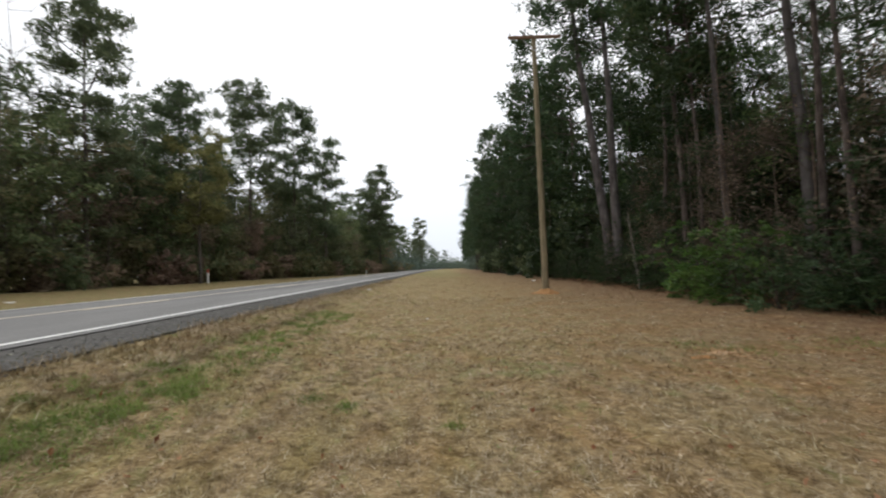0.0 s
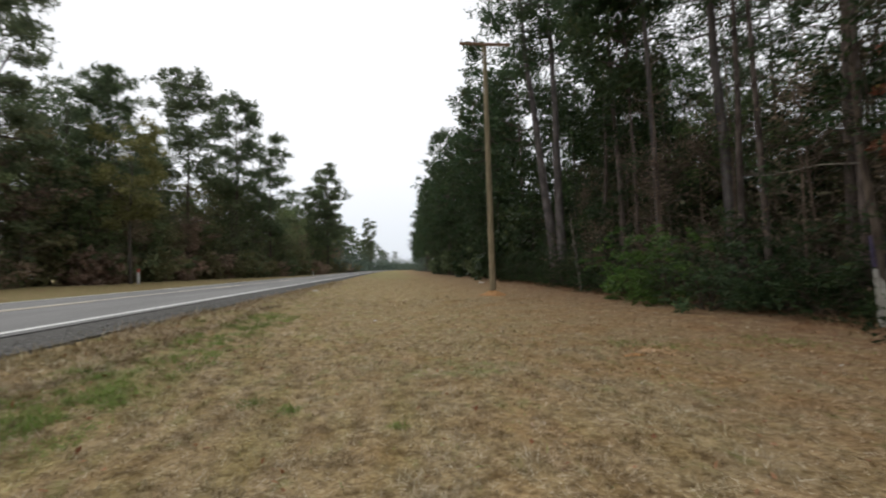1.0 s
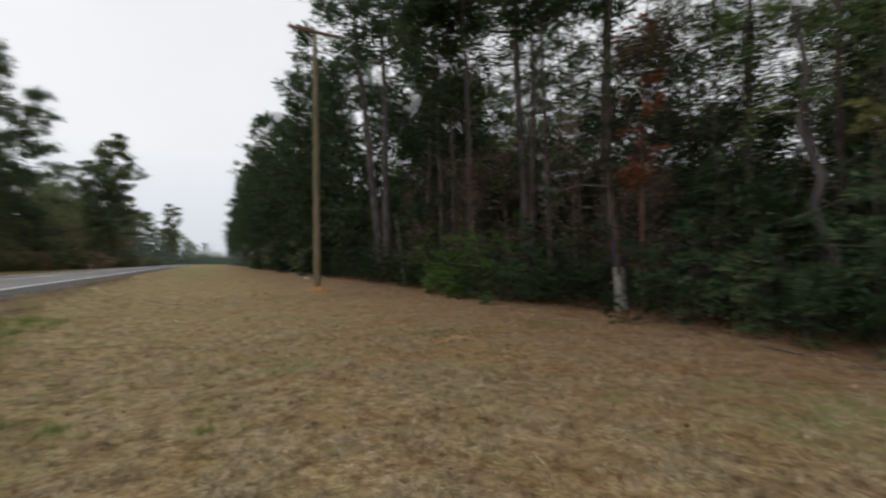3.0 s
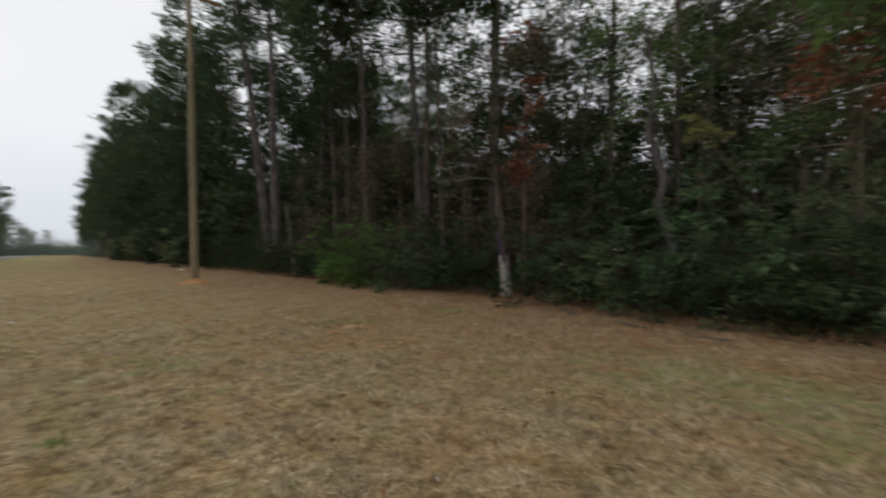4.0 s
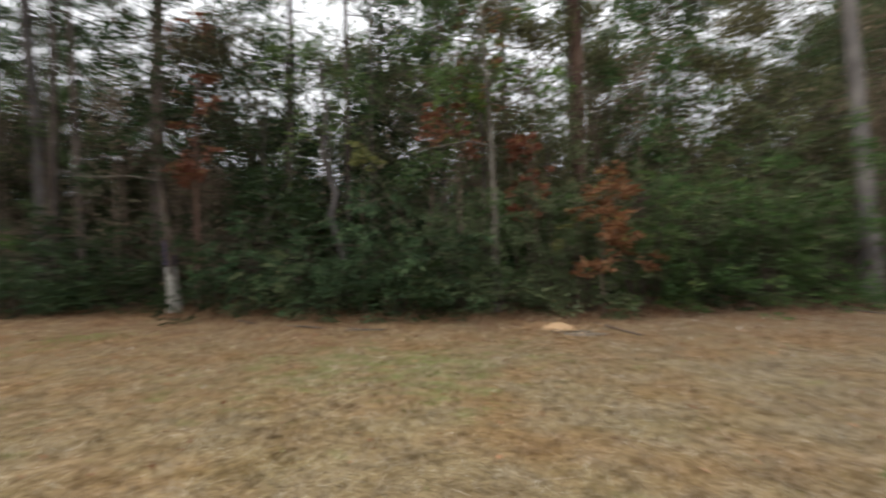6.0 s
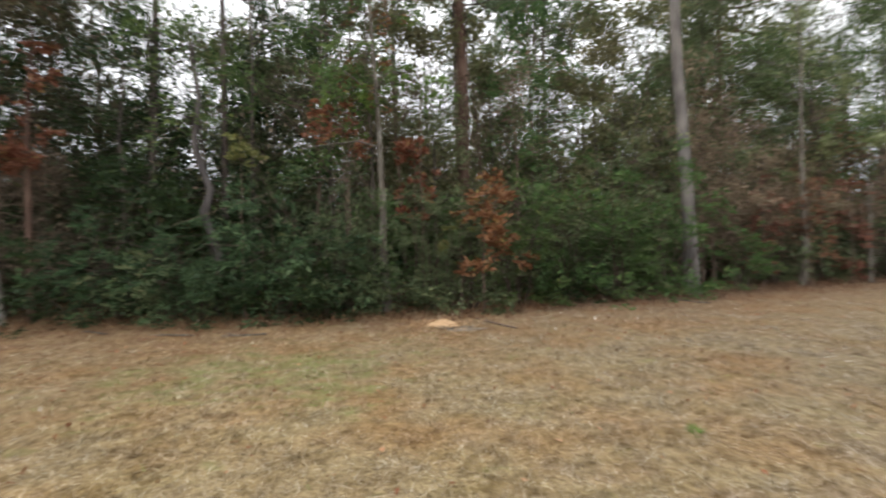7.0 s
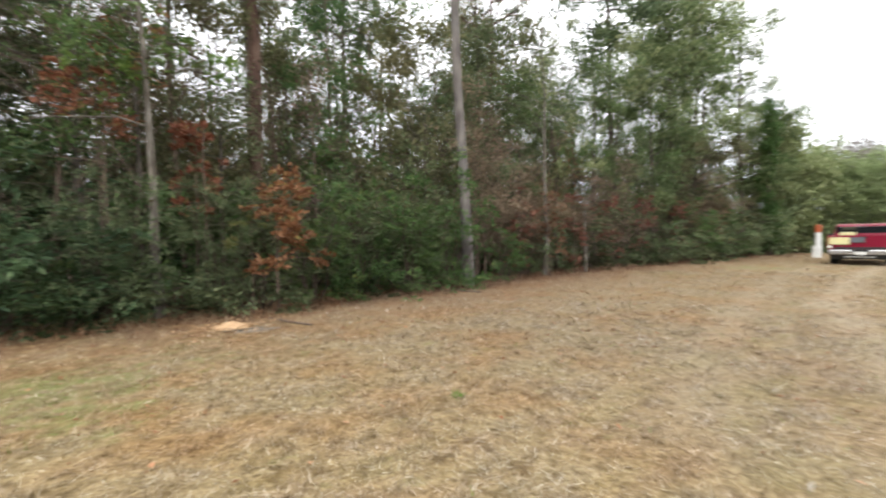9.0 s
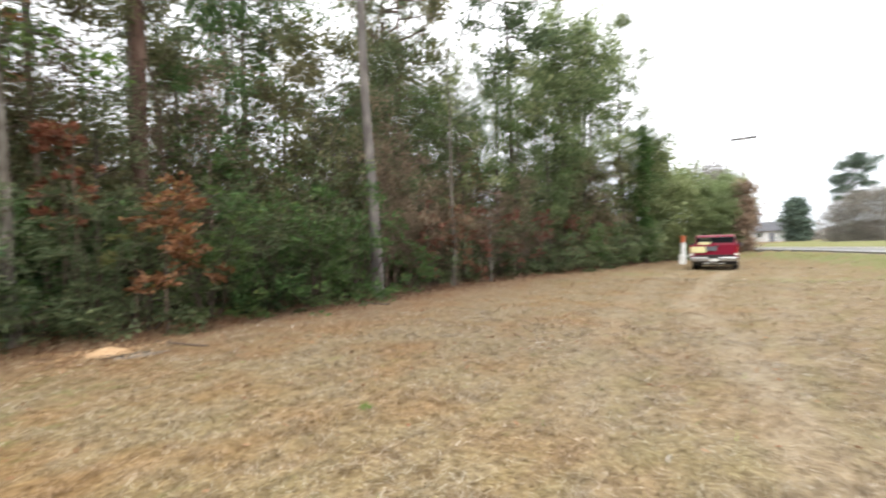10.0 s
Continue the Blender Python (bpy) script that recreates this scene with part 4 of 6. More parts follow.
SLIM = [pine(151, 20, 0.12, 0.58, 2.8, (-0.6, 0.2)), pine(152, 22, 0.15, 0.62, 3.0, (0.5, 0.3)), pine(153, 18, 0.1, 0.55, 2.6, (-0.2, -0.5))]
for i, x, y, s in ((0, 12.4, 23.0, 1.0), (1, 12.2, 20.6, 1.0), (2, 12.0, 19.0, 0.95), (0, 12.4, 13.6, 1.0), (2, 12.1, 12.2, 1.05), (1, 12.8, 10.4, 1.0), (2, 11.7, 9.2, 1.0), (0, 12.4, 5.6, 0.95), (2, 12.6, 3.9, 1.0)):
    plant("pine_tree", SLIM[i], x, y, ("slim dark pine with a bare shaft", "straight slim pine with a bare brown shaft", "thin pine pole near the wood's edge")[i], "tree", size=s, group="slim pines at the wood's edge")

# the edge of the near wood: shrubs, understorey, brush and pines behind
rng = np.random.default_rng(501)
y = -38.0
while y < 44:
    e = float(wood_edge(y))
    # Darker leaves picked as y grows: dimmer light there put into leaf colour.
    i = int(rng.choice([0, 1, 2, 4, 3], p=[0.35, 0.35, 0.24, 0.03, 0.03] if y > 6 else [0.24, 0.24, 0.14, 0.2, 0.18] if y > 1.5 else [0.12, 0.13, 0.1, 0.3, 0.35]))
    s = rng.uniform(0.75, 1.15) * (0.7 if -20 < y < -9 else 1.0)
    x = e + 0.6 + rng.uniform(0, 0.7)
    if not (9.5 < y < 17 or 6.3 < y < 8.7):
        stand("bush", i, x, y, s)
    y += rng.uniform(1.1, 1.8) if y > -10 else rng.uniform(1.7, 2.6)
for i, x, y, s in ((0, 10.7, 9.3, 0.9), (1, 11.0, 8.3, 0.8), (0, 11.0, 10.4, 0.95), (2, 10.5, 10.0, 0.8), (1, 11.4, 12.0, 0.9), (0, 11.6, 14.2, 0.9)):
    stand("bush", i, x, y, s)
rng = np.random.default_rng(502)
for y in np.arange(-37, 44, 1.7):
    if 7 < y < 36 and rng.uniform() < 0.6:
        stand("bare", int(rng.integers(0, 2)), float(wood_edge(y)) + rng.uniform(1.2, 3.0), y, rng.uniform(0.9, 1.4))
        x = float(wood_edge(y)) + rng.uniform(2.2, 5.0)
        stand("back_tree", 8, x, y + 0.6, rng.uniform(0.5, 0.85) * min(1, room(x, y) * 1.4))
    else:
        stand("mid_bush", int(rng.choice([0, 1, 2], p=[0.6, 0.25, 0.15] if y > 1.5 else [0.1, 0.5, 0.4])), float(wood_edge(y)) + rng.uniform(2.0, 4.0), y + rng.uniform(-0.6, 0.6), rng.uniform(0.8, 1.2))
rng = np.random.default_rng(503)
for y in np.arange(-37, 44, 2.2):
    stand("back_bush", int(rng.integers(0, 3)), float(wood_edge(y)) + rng.uniform(5.5, 10), y + rng.uniform(-0.6, 0.6), rng.uniform(1.0, 1.5))


rng = np.random.default_rng(504)
for y in np.arange(-37, 43, 2.5):
    x = float(wood_edge(y)) + rng.uniform(1.9, 4.5)
    if 8 < y < 33 and rng.uniform() < 0.4:
        continue
    # Lighter leaf colours at low y stand in for brighter light there.
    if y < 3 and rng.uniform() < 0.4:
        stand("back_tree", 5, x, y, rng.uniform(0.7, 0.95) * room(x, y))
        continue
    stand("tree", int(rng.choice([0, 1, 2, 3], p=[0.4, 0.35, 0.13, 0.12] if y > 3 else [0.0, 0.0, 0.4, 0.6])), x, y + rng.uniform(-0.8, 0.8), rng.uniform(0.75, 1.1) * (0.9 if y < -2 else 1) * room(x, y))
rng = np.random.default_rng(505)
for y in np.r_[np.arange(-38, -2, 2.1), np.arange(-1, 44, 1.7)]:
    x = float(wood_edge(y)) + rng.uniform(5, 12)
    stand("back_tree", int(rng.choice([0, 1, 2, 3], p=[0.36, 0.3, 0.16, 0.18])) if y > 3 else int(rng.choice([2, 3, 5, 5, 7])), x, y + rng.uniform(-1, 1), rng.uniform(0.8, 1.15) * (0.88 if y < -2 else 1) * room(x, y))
rng = np.random.default_rng(506)
for _ in range(46):
    y = rng.uniform(-36, 42)
    x = float(wood_edge(y)) + rng.uniform(0.9, 5)
    stand("bare", int(rng.choice([0, 1, 2, 3], p=[0.35, 0.3, 0.25, 0.1])), x, y, rng.uniform(0.8, 1.2) * room(x, y))
rng = np.random.default_rng(507)
for y in np.arange(-19.5, -8.8, 0.8):
    stand("bare", int(rng.choice([0, 1, 3], p=[0.4, 0.45, 0.15])), float(wood_edge(y)) + rng.uniform(0.7, 2.2), y, rng.uniform(0.8, 1.15))
rng = np.random.default_rng(508)
for y in np.r_[np.arange(-34, -2, 3.0), np.arange(-1, 45, 2.7)]:
    x = float(wood_edge(y)) + rng.uniform(6.0, 24)
    if room(x, y) > 0.7 and not 131.0 < math.degrees(math.atan2(x - 0.4, y + 0.4)) < 147.0 and not 62.0 < math.degrees(math.atan2(x - 0.4, y + 0.4)) < 70.5:
        if y > 3:
            i, size, turn = int(rng.integers(0, 5)), rng.uniform(0.8, 1.08), rng.uniform(0, 360)
            if not 39.5 < math.degrees(math.atan2(x - 0.4, y + 0.4)) < 42.5:
                stand("pine", i, x, y, size, turn)
        else:
            stand("light_pine", int(rng.integers(0, 3)), x, y, rng.uniform(0.8, 1.08))
for x, y, i, s in ((15.5, 1.6, 5, 0.75), (15.8, 0.0, 5, 0.8), (14.9, 3.4, 3, 0.7), (13.6, -1.8, 5, 0.95), (14.6, -5.6, 2, 0.75), (13.9, -3.9, 5, 0.85), (14.2, -8.2, 5, 0.95), (14.6, -12.2, 3, 0.9), (13.5, -10.8, 7, 1.1), (12.9, -35.5, 6, 0.95), (15.2, 3.6, 5, 0.9), (13.6, 20.5, 0, 1.05), (15.0, 9.0, 8, 1.0), (16.2, 7.6, 8, 1.05), (14.6, 11.2, 8, 1.0), (16.5, 12.5, 0, 1.0), (15.6, 27.0, 0, 1.2), (17.0, 30.5, 0, 1.65), (16.2, 34.5, 1, 1.9), (14.2, 24.0, 0, 1.0), (17.8, 31.5, 0, 1.5), (15.2, 24.2, 1, 1.3), (14.5, 22.5, 8, 0.9), (16.5, 25.0, 8, 1.0), (15.2, -26.0, 6, 1.2), (15.0, -29.5, 4, 1.3), (15.6, 17.0, 8, 0.8), (15.4, 20.5, 8, 1.0), (16.6, 19.0, 0, 0.85), (14.4, 17.9, 1, 0.72), (15.4, 5.4, 1, 0.72), (16.4, 12.0, 0, 0.72), (15.8, 9.9, 8, 0.85), (17.2, 14.6, 3, 0.8), (16.0, 14.0, 8, 0.95)):
    stand("back_tree", i, x, y, s)
for y, h in ((-9.6, 0.75), (-10.8, 0.6), (-12.2, 0.75), (-13.6, 0.6), (-14.9, 0.7), (-16.4, 0.6), (-19.0, 0.65), (-22.5, 0.6)):
    stand("back_tree", 7, float(wood_edge(y)) + rng.uniform(1.0, 2.2), y, h)
for y, d, i, h in ((-26.5, 1.6, 5, 0.7), (-28.5, 1.2, 7, 0.9), (-30.5, 1.4, 5, 0.75), (-32.2, 2.0, 7, 1.0), (-34.5, 1.0, 5, 0.8), (-35.8, 0.6, 6, 0.5), (-29.6, 2.6, 8, 0.8), (-25.0, 1.8, 8, 0.7)):
    stand("back_tree", i, float(wood_edge(y)) + d, y, h)
for y, i, h in ((-20.5, 4, 1.5), (-22.8, 4, 1.8), (-24.6, 3, 1.2), (-26.4, 4, 2.0), (-28.2, 4, 1.7), (-29.6, 3, 1.3), (-31.4, 4, 2.1), (-33.0, 4, 1.8), (-34.4, 3, 1.3)):
    stand("bush", i, float(wood_edge(y)) + 0.3, y, h)
TALL_BARE = [bare_wood(145, 11.5, 0.06, 2.2, BARK_GREY, 8, leaf_mat=LEAF_TAN, count=500), bare_wood(146, 10.0, 0.05, 1.9, TWIG, 8, (0.4, -0.3), leaf_mat=LEAF_BROWN, count=700)]
rng = np.random.default_rng(511)
for y in (-21.0, -18.5, -16.2, -14.0, -11.6, -9.4, -6.8, -5.0, -3.4, -0.9, 1.2, 3.0, 5.2, 8.4, 11.0, 14.6, 17.5, 21.0):
    k = int(rng.integers(0, 2))
    plant("bare_tree", TALL_BARE[k], float(wood_edge(y)) + rng.uniform(1.8, 4.5), y, ("tall leafless grey tree among the green", "tall brown leafless tree with a few withered leaves")[k], "tree", size=rng.uniform(0.85, 1.15), group="tall bare trees in the wood")
# tall pale trees towards the bend
for y, h, i in ((-15.0, 0.75, 4), (-18.0, 0.9, 6), (-20.5, 0.95, 4), (-23.0, 1.0, 6), (-25.5, 1.3, 6), (-27.0, 1.4, 4), (-28.6, 1.45, 6), (-30.0, 1.4, 4), (-31.5, 1.3, 6), (-36.0, 0.9, 6)):
    stand("back_tree", i, float(wood_edge(y)) + rng.uniform(1.5, 3.2), y, h)
# on along the same side, seen end-on
rng = np.random.default_rng(509)
y = 44.0
while y < 330:
    e = float(wood_edge(y))
    stand("far_pine", int(rng.integers(0, 2)), e + rng.uniform(0.8, 3.5), y, rng.uniform(0.9, 1.15))
    if y < 110:
        stand("far_pine", int(rng.integers(0, 2)), e + rng.uniform(4, 10), y + 2, rng.uniform(0.75, 1.1))
        stand("back_bush", int(rng.integers(0, 3)), e + rng.uniform(0, 1.5), y, rng.uniform(1.1, 1.7))
        stand("back_tree", int(rng.integers(0, 2)), e + rng.uniform(0.8, 2.5), y + 2.5, rng.uniform(0.8, 1.3))
    y += rng.uniform(4.0, 6.5) * (1 + max(0, y - 100) / 200)

# across the road
# Lighter leaf and needle colours stand in for brighter light on this side.
FINE = dict(tufts=8, limbs=30, sub=13, pads=4, blade=(0.46, 0.135))
PINES_LEFT = [pine(6, 24, 0.2, 0.34, 4.2, needle=NEEDLE_MID, **FINE), pine(7, 22, 0.18, 0.3, 4.0, needle=NEEDLE_MID, **FINE), pine(8, 25, 0.2, 0.5, 4.0, needle=NEEDLE_MID, **FINE)]
for x, y, h, i in ((-26, 33, 22, 0), (-26, 45, 20, 2), (-24.5, 58, 25.5, 2), (-22, 68, 26.5, 2), (-19, 75, 22.5, 1), (-15.5, 116, 27.5, 0), (-16.4, 122, 24, 1), (-17.0, 109, 21, 0), (-10.5, 241, 27, 1)):
    plant("pine_tree", PINES_LEFT[i], x, y, "tall pine standing above the wood across the road", "tree", size=h / (24, 22, 25)[i], group="tall pines across the road")
plant("yellowing_tree", broadleaf(90, 13.0, 0.16, 0.42, 3.9, 9500, LEAF_YELLOW, BARK_GREY, bushy=0.55, leaf=(0.24, 0.15), simple=True), -22.2, 41.6, "broad tree with yellowing green leaves across the road", "tree")
plant("bare_tree", bare_wood(93, 20.0, 0.1, 4.2, BARK_PALE, 6, count=150), -28.5, 29.5, "tall leafless pale grey tree across the road", "tree")
COARSE = dict(leaf=(0.3, 0.16), simple=True, bushy=0.75)
TREES_LEFT = [broadleaf(161, 11, 0.12, 0.1, 3.2, 3000, LEAF_SOFT, BARK_GREY, **COARSE), broadleaf(162, 10, 0.11, 0.1, 3.0, 3000, LEAF_OLIVE, BARK_GREY, **COARSE), broadleaf(163, 9.5, 0.1, 0.06, 2.9, 3000, LEAF_TAN, BARK_DARK, **COARSE), broadleaf(164, 11, 0.11, 0.12, 3.0, 3000, LEAF_GREY, BARK_GREY, **COARSE)]
L_LEFT = ["soft green tree across the road", "olive-brown tree across the road", "brown winter tree across the road", "grey-green tree across the road"]


PINES_FAR_LEFT = [pine(6, 24, 0.2, 0.34, 4.4, tufts=6, limbs=26, sub=7, blade=(0.64, 0.19), needle=NEEDLE_MID), pine(7, 22, 0.18, 0.25, 4.2, tufts=6, limbs=26, sub=7, blade=(0.64, 0.19), needle=NEEDLE_MID)]


def left_tree(i, x, y, size):
    plant("broadleaf_tree", TREES_LEFT[i], x, y, L_LEFT[i], "tree", None, size, "trees across the road")


BUSHES_LEFT = [bush(151, 3.4, 3.2, 950, LEAF_OLIVE, leaf=(0.35, 0.18), cloud=0.4, simple=True, stems=6), bush(152, 3.2, 2.6, 950, LEAF_TAN, leaf=(0.35, 0.18), cloud=0.4, simple=True, stems=6), bush(153, 3.4, 3.0, 950, LEAF_GREY, leaf=(0.35, 0.18), cloud=0.4, simple=True, stems=6)]
LEFT_Y, LEFT_X = [0, 20, 40, 55, 70, 80, 115, 160, 240, 420], [-24, -24.5, -23.5, -22, -19.5, -17.5, -15, -14, -10, 14]
rng = np.random.default_rng(510)
y = 18.0
while y < 400:
    e = float(np.interp(y, LEFT_Y, LEFT_X))
    k = 1 + max(0, y - 60) / 90
    if y < 190:
        for _ in range(2):
            i = int(rng.integers(0, 3))
            plant("shrub", BUSHES_LEFT[i], e - rng.uniform(0, 3.2), y + rng.uniform(-1.2, 1.2), ("olive shrub on the far side of the road", "brown withered shrub on the far side of the road", "grey-green shrub on the far side of the road")[i], "shrub", size=rng.uniform(0.8, 1.5), group="shrubs across the road")
    if y < 150:
        left_tree(int(rng.choice([0, 1, 2, 3])), e - rng.uniform(1.5, 4), y, rng.uniform(0.75, 1.1))
        left_tree(int(rng.choice([0, 1, 3])), e - rng.uniform(4, 9), y + 1, rng.uniform(1.0, 1.3))
    if rng.uniform() < 0.6 and y < 140:
        stand("bare", int(rng.choice([0, 2])), e - rng.uniform(0.3, 3), y, rng.uniform(1.0, 1.5))
    if rng.uniform() < 0.75:
        plant("pine_tree", PINES_FAR_LEFT[int(rng.integers(0, 2))], e - rng.uniform(3, 12), y + rng.uniform(-1, 1), "grey-green pine in the wood across the road", "tree", size=rng.uniform(0.6, 0.85), group="pines across the road")
    y += rng.uniform(2.0, 3.0) * k


def thicket(seed, spots, count, mat, high, leaf=0.5, low=0.02):
    """Woods too deep to pick apart: clouds of foliage from the ground up."""
    r = np.random.default_rng(seed)
    s = np.asarray(spots, float)[r.integers(0, len(spots), count)]
    base = land(s[:, 0], s[:, 1])
    h = high * r.uniform(0.35, 1.0, count) * (0.7 + 0.3 * np.sin(s[:, 0] * 0.7 + s[:, 1] * 0.43))
    at = np.stack([s[:, 0] + r.normal(size=count) * 1.3, s[:, 1] + r.normal(size=count) * 1.3, base + h * r.uniform(low, 1, count)], 1)
    return mesh_of("thicket", *leaves(r, at, leaf, leaf * 0.55, simple=True), mat)


def depths(seed, y_lo, y_hi, near, far, count, mat, leaf, rise, sway=1.0):
    """Understorey as loose puffs of foliage, raised with distance to fill the camera's view."""
    r = np.random.default_rng(seed)
    n = count // 24
    y = r.uniform(y_lo, y_hi, n)
    x = wood_edge(y) + near + (far - near) * r.uniform(0, 1, n) ** 0.8
    top = rise * np.hypot(x, y) * (0.85 + 0.25 * np.sin(y * 0.9 + 2 * np.sin(x * 0.3)) * sway)
    z = land(x, y) + 1.2 + top * r.uniform(0, 1, n)
    return mesh_of("thicket", *clouds(r, np.stack([x, y, z], 1), 24, 0.55, leaf, leaf * 0.55), mat)


def boughs(seed, y_lo, y_hi, near, far, count, mat, leaf, lo, hi, gaps):
    """Loose high puffs of foliage set by angle from the camera, sky gaps open."""
    r = np.random.default_rng(seed)
    n = count // 40
    y = r.uniform(y_lo, y_hi, n)
    x = wood_edge(y) + r.uniform(near, far, n)
    a = np.degrees(np.arctan2(x - 0.4, y + 0.4))
    k = np.ones(n, bool)
    for g0, g1 in gaps:
        k &= (a < g0) | (a > g1)
    x, y = x[k], y[k]
    z = np.hypot(x, y) * (lo + (hi - lo) * r.uniform(0, 1, len(x)) ** 1.3)
    at = np.stack([x, y, z], 1)
    return mesh_of("boughs", *clouds(r, at, 40, 0.6, leaf, leaf * 0.5), mat)


SKY_GAPS = ((42, 44.5), (46, 48), (51, 53.5), (56.5, 58.5), (60.5, 66), (76, 79.5), (85, 87.5), (101.5, 104))
# Dark leaf colour fills the depths, their shade partly painted in.
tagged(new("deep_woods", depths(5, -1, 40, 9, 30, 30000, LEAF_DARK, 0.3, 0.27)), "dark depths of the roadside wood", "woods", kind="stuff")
tagged(new("deep_woods", depths(40, -30, 2, 8, 26, 34000, LEAF_GREY, 0.2, 0.3)), "grey-green depths of the roadside wood", "woods", kind="stuff")
tagged(new("deep_woods", depths(41, -30, 6, 6, 20, 14000, LEAF_OLIVE, 0.22, 0.25)), "olive depths of the roadside wood", "woods", kind="stuff")
tagged(new("deep_woods", depths(46, -34, -8, 2.5, 10, 24000, LEAF_SOFT, 0.13, 0.33)), "soft green foliage inside the wood towards the bend", "woods", kind="stuff")
tagged(new("high_boughs", boughs(42, -28, 8, 4, 18, 38000, LEAF_GREY, 0.1, 0.2, 0.46, SKY_GAPS)), "loose grey-green boughs high in the wood", "boughs", kind="stuff")
tagged(new("high_boughs", boughs(44, -24, 8, 3, 12, 28000, LEAF_OLIVE, 0.09, 0.2, 0.45, SKY_GAPS)), "loose olive-brown boughs high in the wood", "boughs", kind="stuff")
tagged(new("high_boughs", boughs(45, -32, -10, 1.5, 9, 48000, LEAF_SOFT, 0.1, 0.1, 0.44, ())), "soft pale green boughs towards the bend", "boughs", kind="stuff")
tagged(new("high_boughs", boughs(43, 9, 44, 5, 18, 27000, NEEDLE, 0.17, 0.24, 0.62, SKY_GAPS)), "dark needle boughs high in the wood", "boughs", kind="stuff")
deep = [(float(wood_edge(y)) + d, y) for y in np.arange(-44, 0, 2.2) for d in (7, 10, 14, 19, 25)]
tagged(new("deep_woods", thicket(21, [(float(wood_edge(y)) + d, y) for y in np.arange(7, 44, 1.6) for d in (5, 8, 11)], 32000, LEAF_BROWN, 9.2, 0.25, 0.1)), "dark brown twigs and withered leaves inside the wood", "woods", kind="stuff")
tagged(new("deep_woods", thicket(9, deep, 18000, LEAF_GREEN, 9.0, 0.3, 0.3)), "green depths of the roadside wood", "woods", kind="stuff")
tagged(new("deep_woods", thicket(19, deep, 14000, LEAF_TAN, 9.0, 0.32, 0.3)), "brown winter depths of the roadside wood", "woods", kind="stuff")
# kept to bearings 57 to 71 from the camera, under its sky gap
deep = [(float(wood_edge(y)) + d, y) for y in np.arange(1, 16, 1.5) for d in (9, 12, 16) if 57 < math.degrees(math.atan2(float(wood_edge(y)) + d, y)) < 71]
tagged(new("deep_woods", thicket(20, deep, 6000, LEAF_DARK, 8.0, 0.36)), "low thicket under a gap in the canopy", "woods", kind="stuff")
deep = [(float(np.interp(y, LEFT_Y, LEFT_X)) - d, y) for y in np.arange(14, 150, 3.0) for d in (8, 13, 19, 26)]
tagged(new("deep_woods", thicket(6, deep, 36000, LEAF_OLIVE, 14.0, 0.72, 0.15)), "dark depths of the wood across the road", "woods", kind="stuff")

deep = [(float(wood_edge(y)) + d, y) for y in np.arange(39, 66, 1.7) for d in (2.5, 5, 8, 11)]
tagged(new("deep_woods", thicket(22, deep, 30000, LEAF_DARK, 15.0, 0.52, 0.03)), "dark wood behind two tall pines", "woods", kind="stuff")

# ---- beyond the bend, behind ----
far = [(x, y) for x in np.arange(-60, 120, 4.0) for y in (-190, -197)]
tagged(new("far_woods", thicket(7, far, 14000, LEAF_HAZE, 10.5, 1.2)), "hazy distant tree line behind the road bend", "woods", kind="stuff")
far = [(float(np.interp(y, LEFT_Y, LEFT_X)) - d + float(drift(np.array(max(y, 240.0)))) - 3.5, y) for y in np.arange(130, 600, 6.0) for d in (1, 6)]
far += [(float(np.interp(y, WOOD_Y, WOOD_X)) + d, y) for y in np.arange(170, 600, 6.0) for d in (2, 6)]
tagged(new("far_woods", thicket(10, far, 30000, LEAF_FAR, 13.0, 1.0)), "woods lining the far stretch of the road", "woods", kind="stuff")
far = [(x, y) for x in np.arange(-40, 90, 4.0) for y in (620, 640)]
tagged(new("far_woods", thicket(8, far, 9000, LEAF_GREY, 16.0, 1.6)), "hazy distant tree line at the end of the road", "woods", kind="stuff")
YOUNG = [broadleaf(91, 6.6, 0.09, 0.03, 1.5, 5600, LEAF_PALE, BARK_GREY, leaf=(0.2, 0.12), simple=True, bushy=0.6, limbs=40), broadleaf(92, 6.0, 0.08, 0.03, 1.4, 5600, LEAF_PALE, BARK_GREY, leaf=(0.2, 0.12), simple=True, bushy=0.6, limbs=40)]
for i, (x, y, s) in enumerate(((12.8, -36.8, 1.4), (13.5, -36.4, 1.05), (12.4, -37.8, 1.0), (11.2, -38.4, 0.95), (10.1, -39.4, 0.9), (9.0, -39.8, 0.85), (8.2, -40.8, 0.82), (11.6, -41.0, 1.15), (9.4, -42.3, 0.92), (13.2, -40.2, 1.2))):
    plant("young_tree", YOUNG[i % 2], x, y, ("bushy young tree with pale green leaves", "bushy low tree with pale green leaves")[i % 2], "tree", size=s, group="young trees at the end of the wood")
plant("brown_tree", broadleaf(95, 5.0, 0.08, 0.02, 0.5, 5000, LEAF_FADED, BARK_GREY, bushy=0.55, simple=True, leaf=(0.22, 0.13)), 7.5, -40.4, "narrow tree with withered brown leaves", "tree")
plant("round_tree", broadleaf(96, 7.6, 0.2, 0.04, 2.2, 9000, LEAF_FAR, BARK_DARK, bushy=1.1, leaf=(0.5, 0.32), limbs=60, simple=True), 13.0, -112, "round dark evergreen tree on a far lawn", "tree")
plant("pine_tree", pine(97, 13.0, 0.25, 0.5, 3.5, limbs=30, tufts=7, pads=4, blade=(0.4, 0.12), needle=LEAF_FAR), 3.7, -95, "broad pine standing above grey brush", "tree")
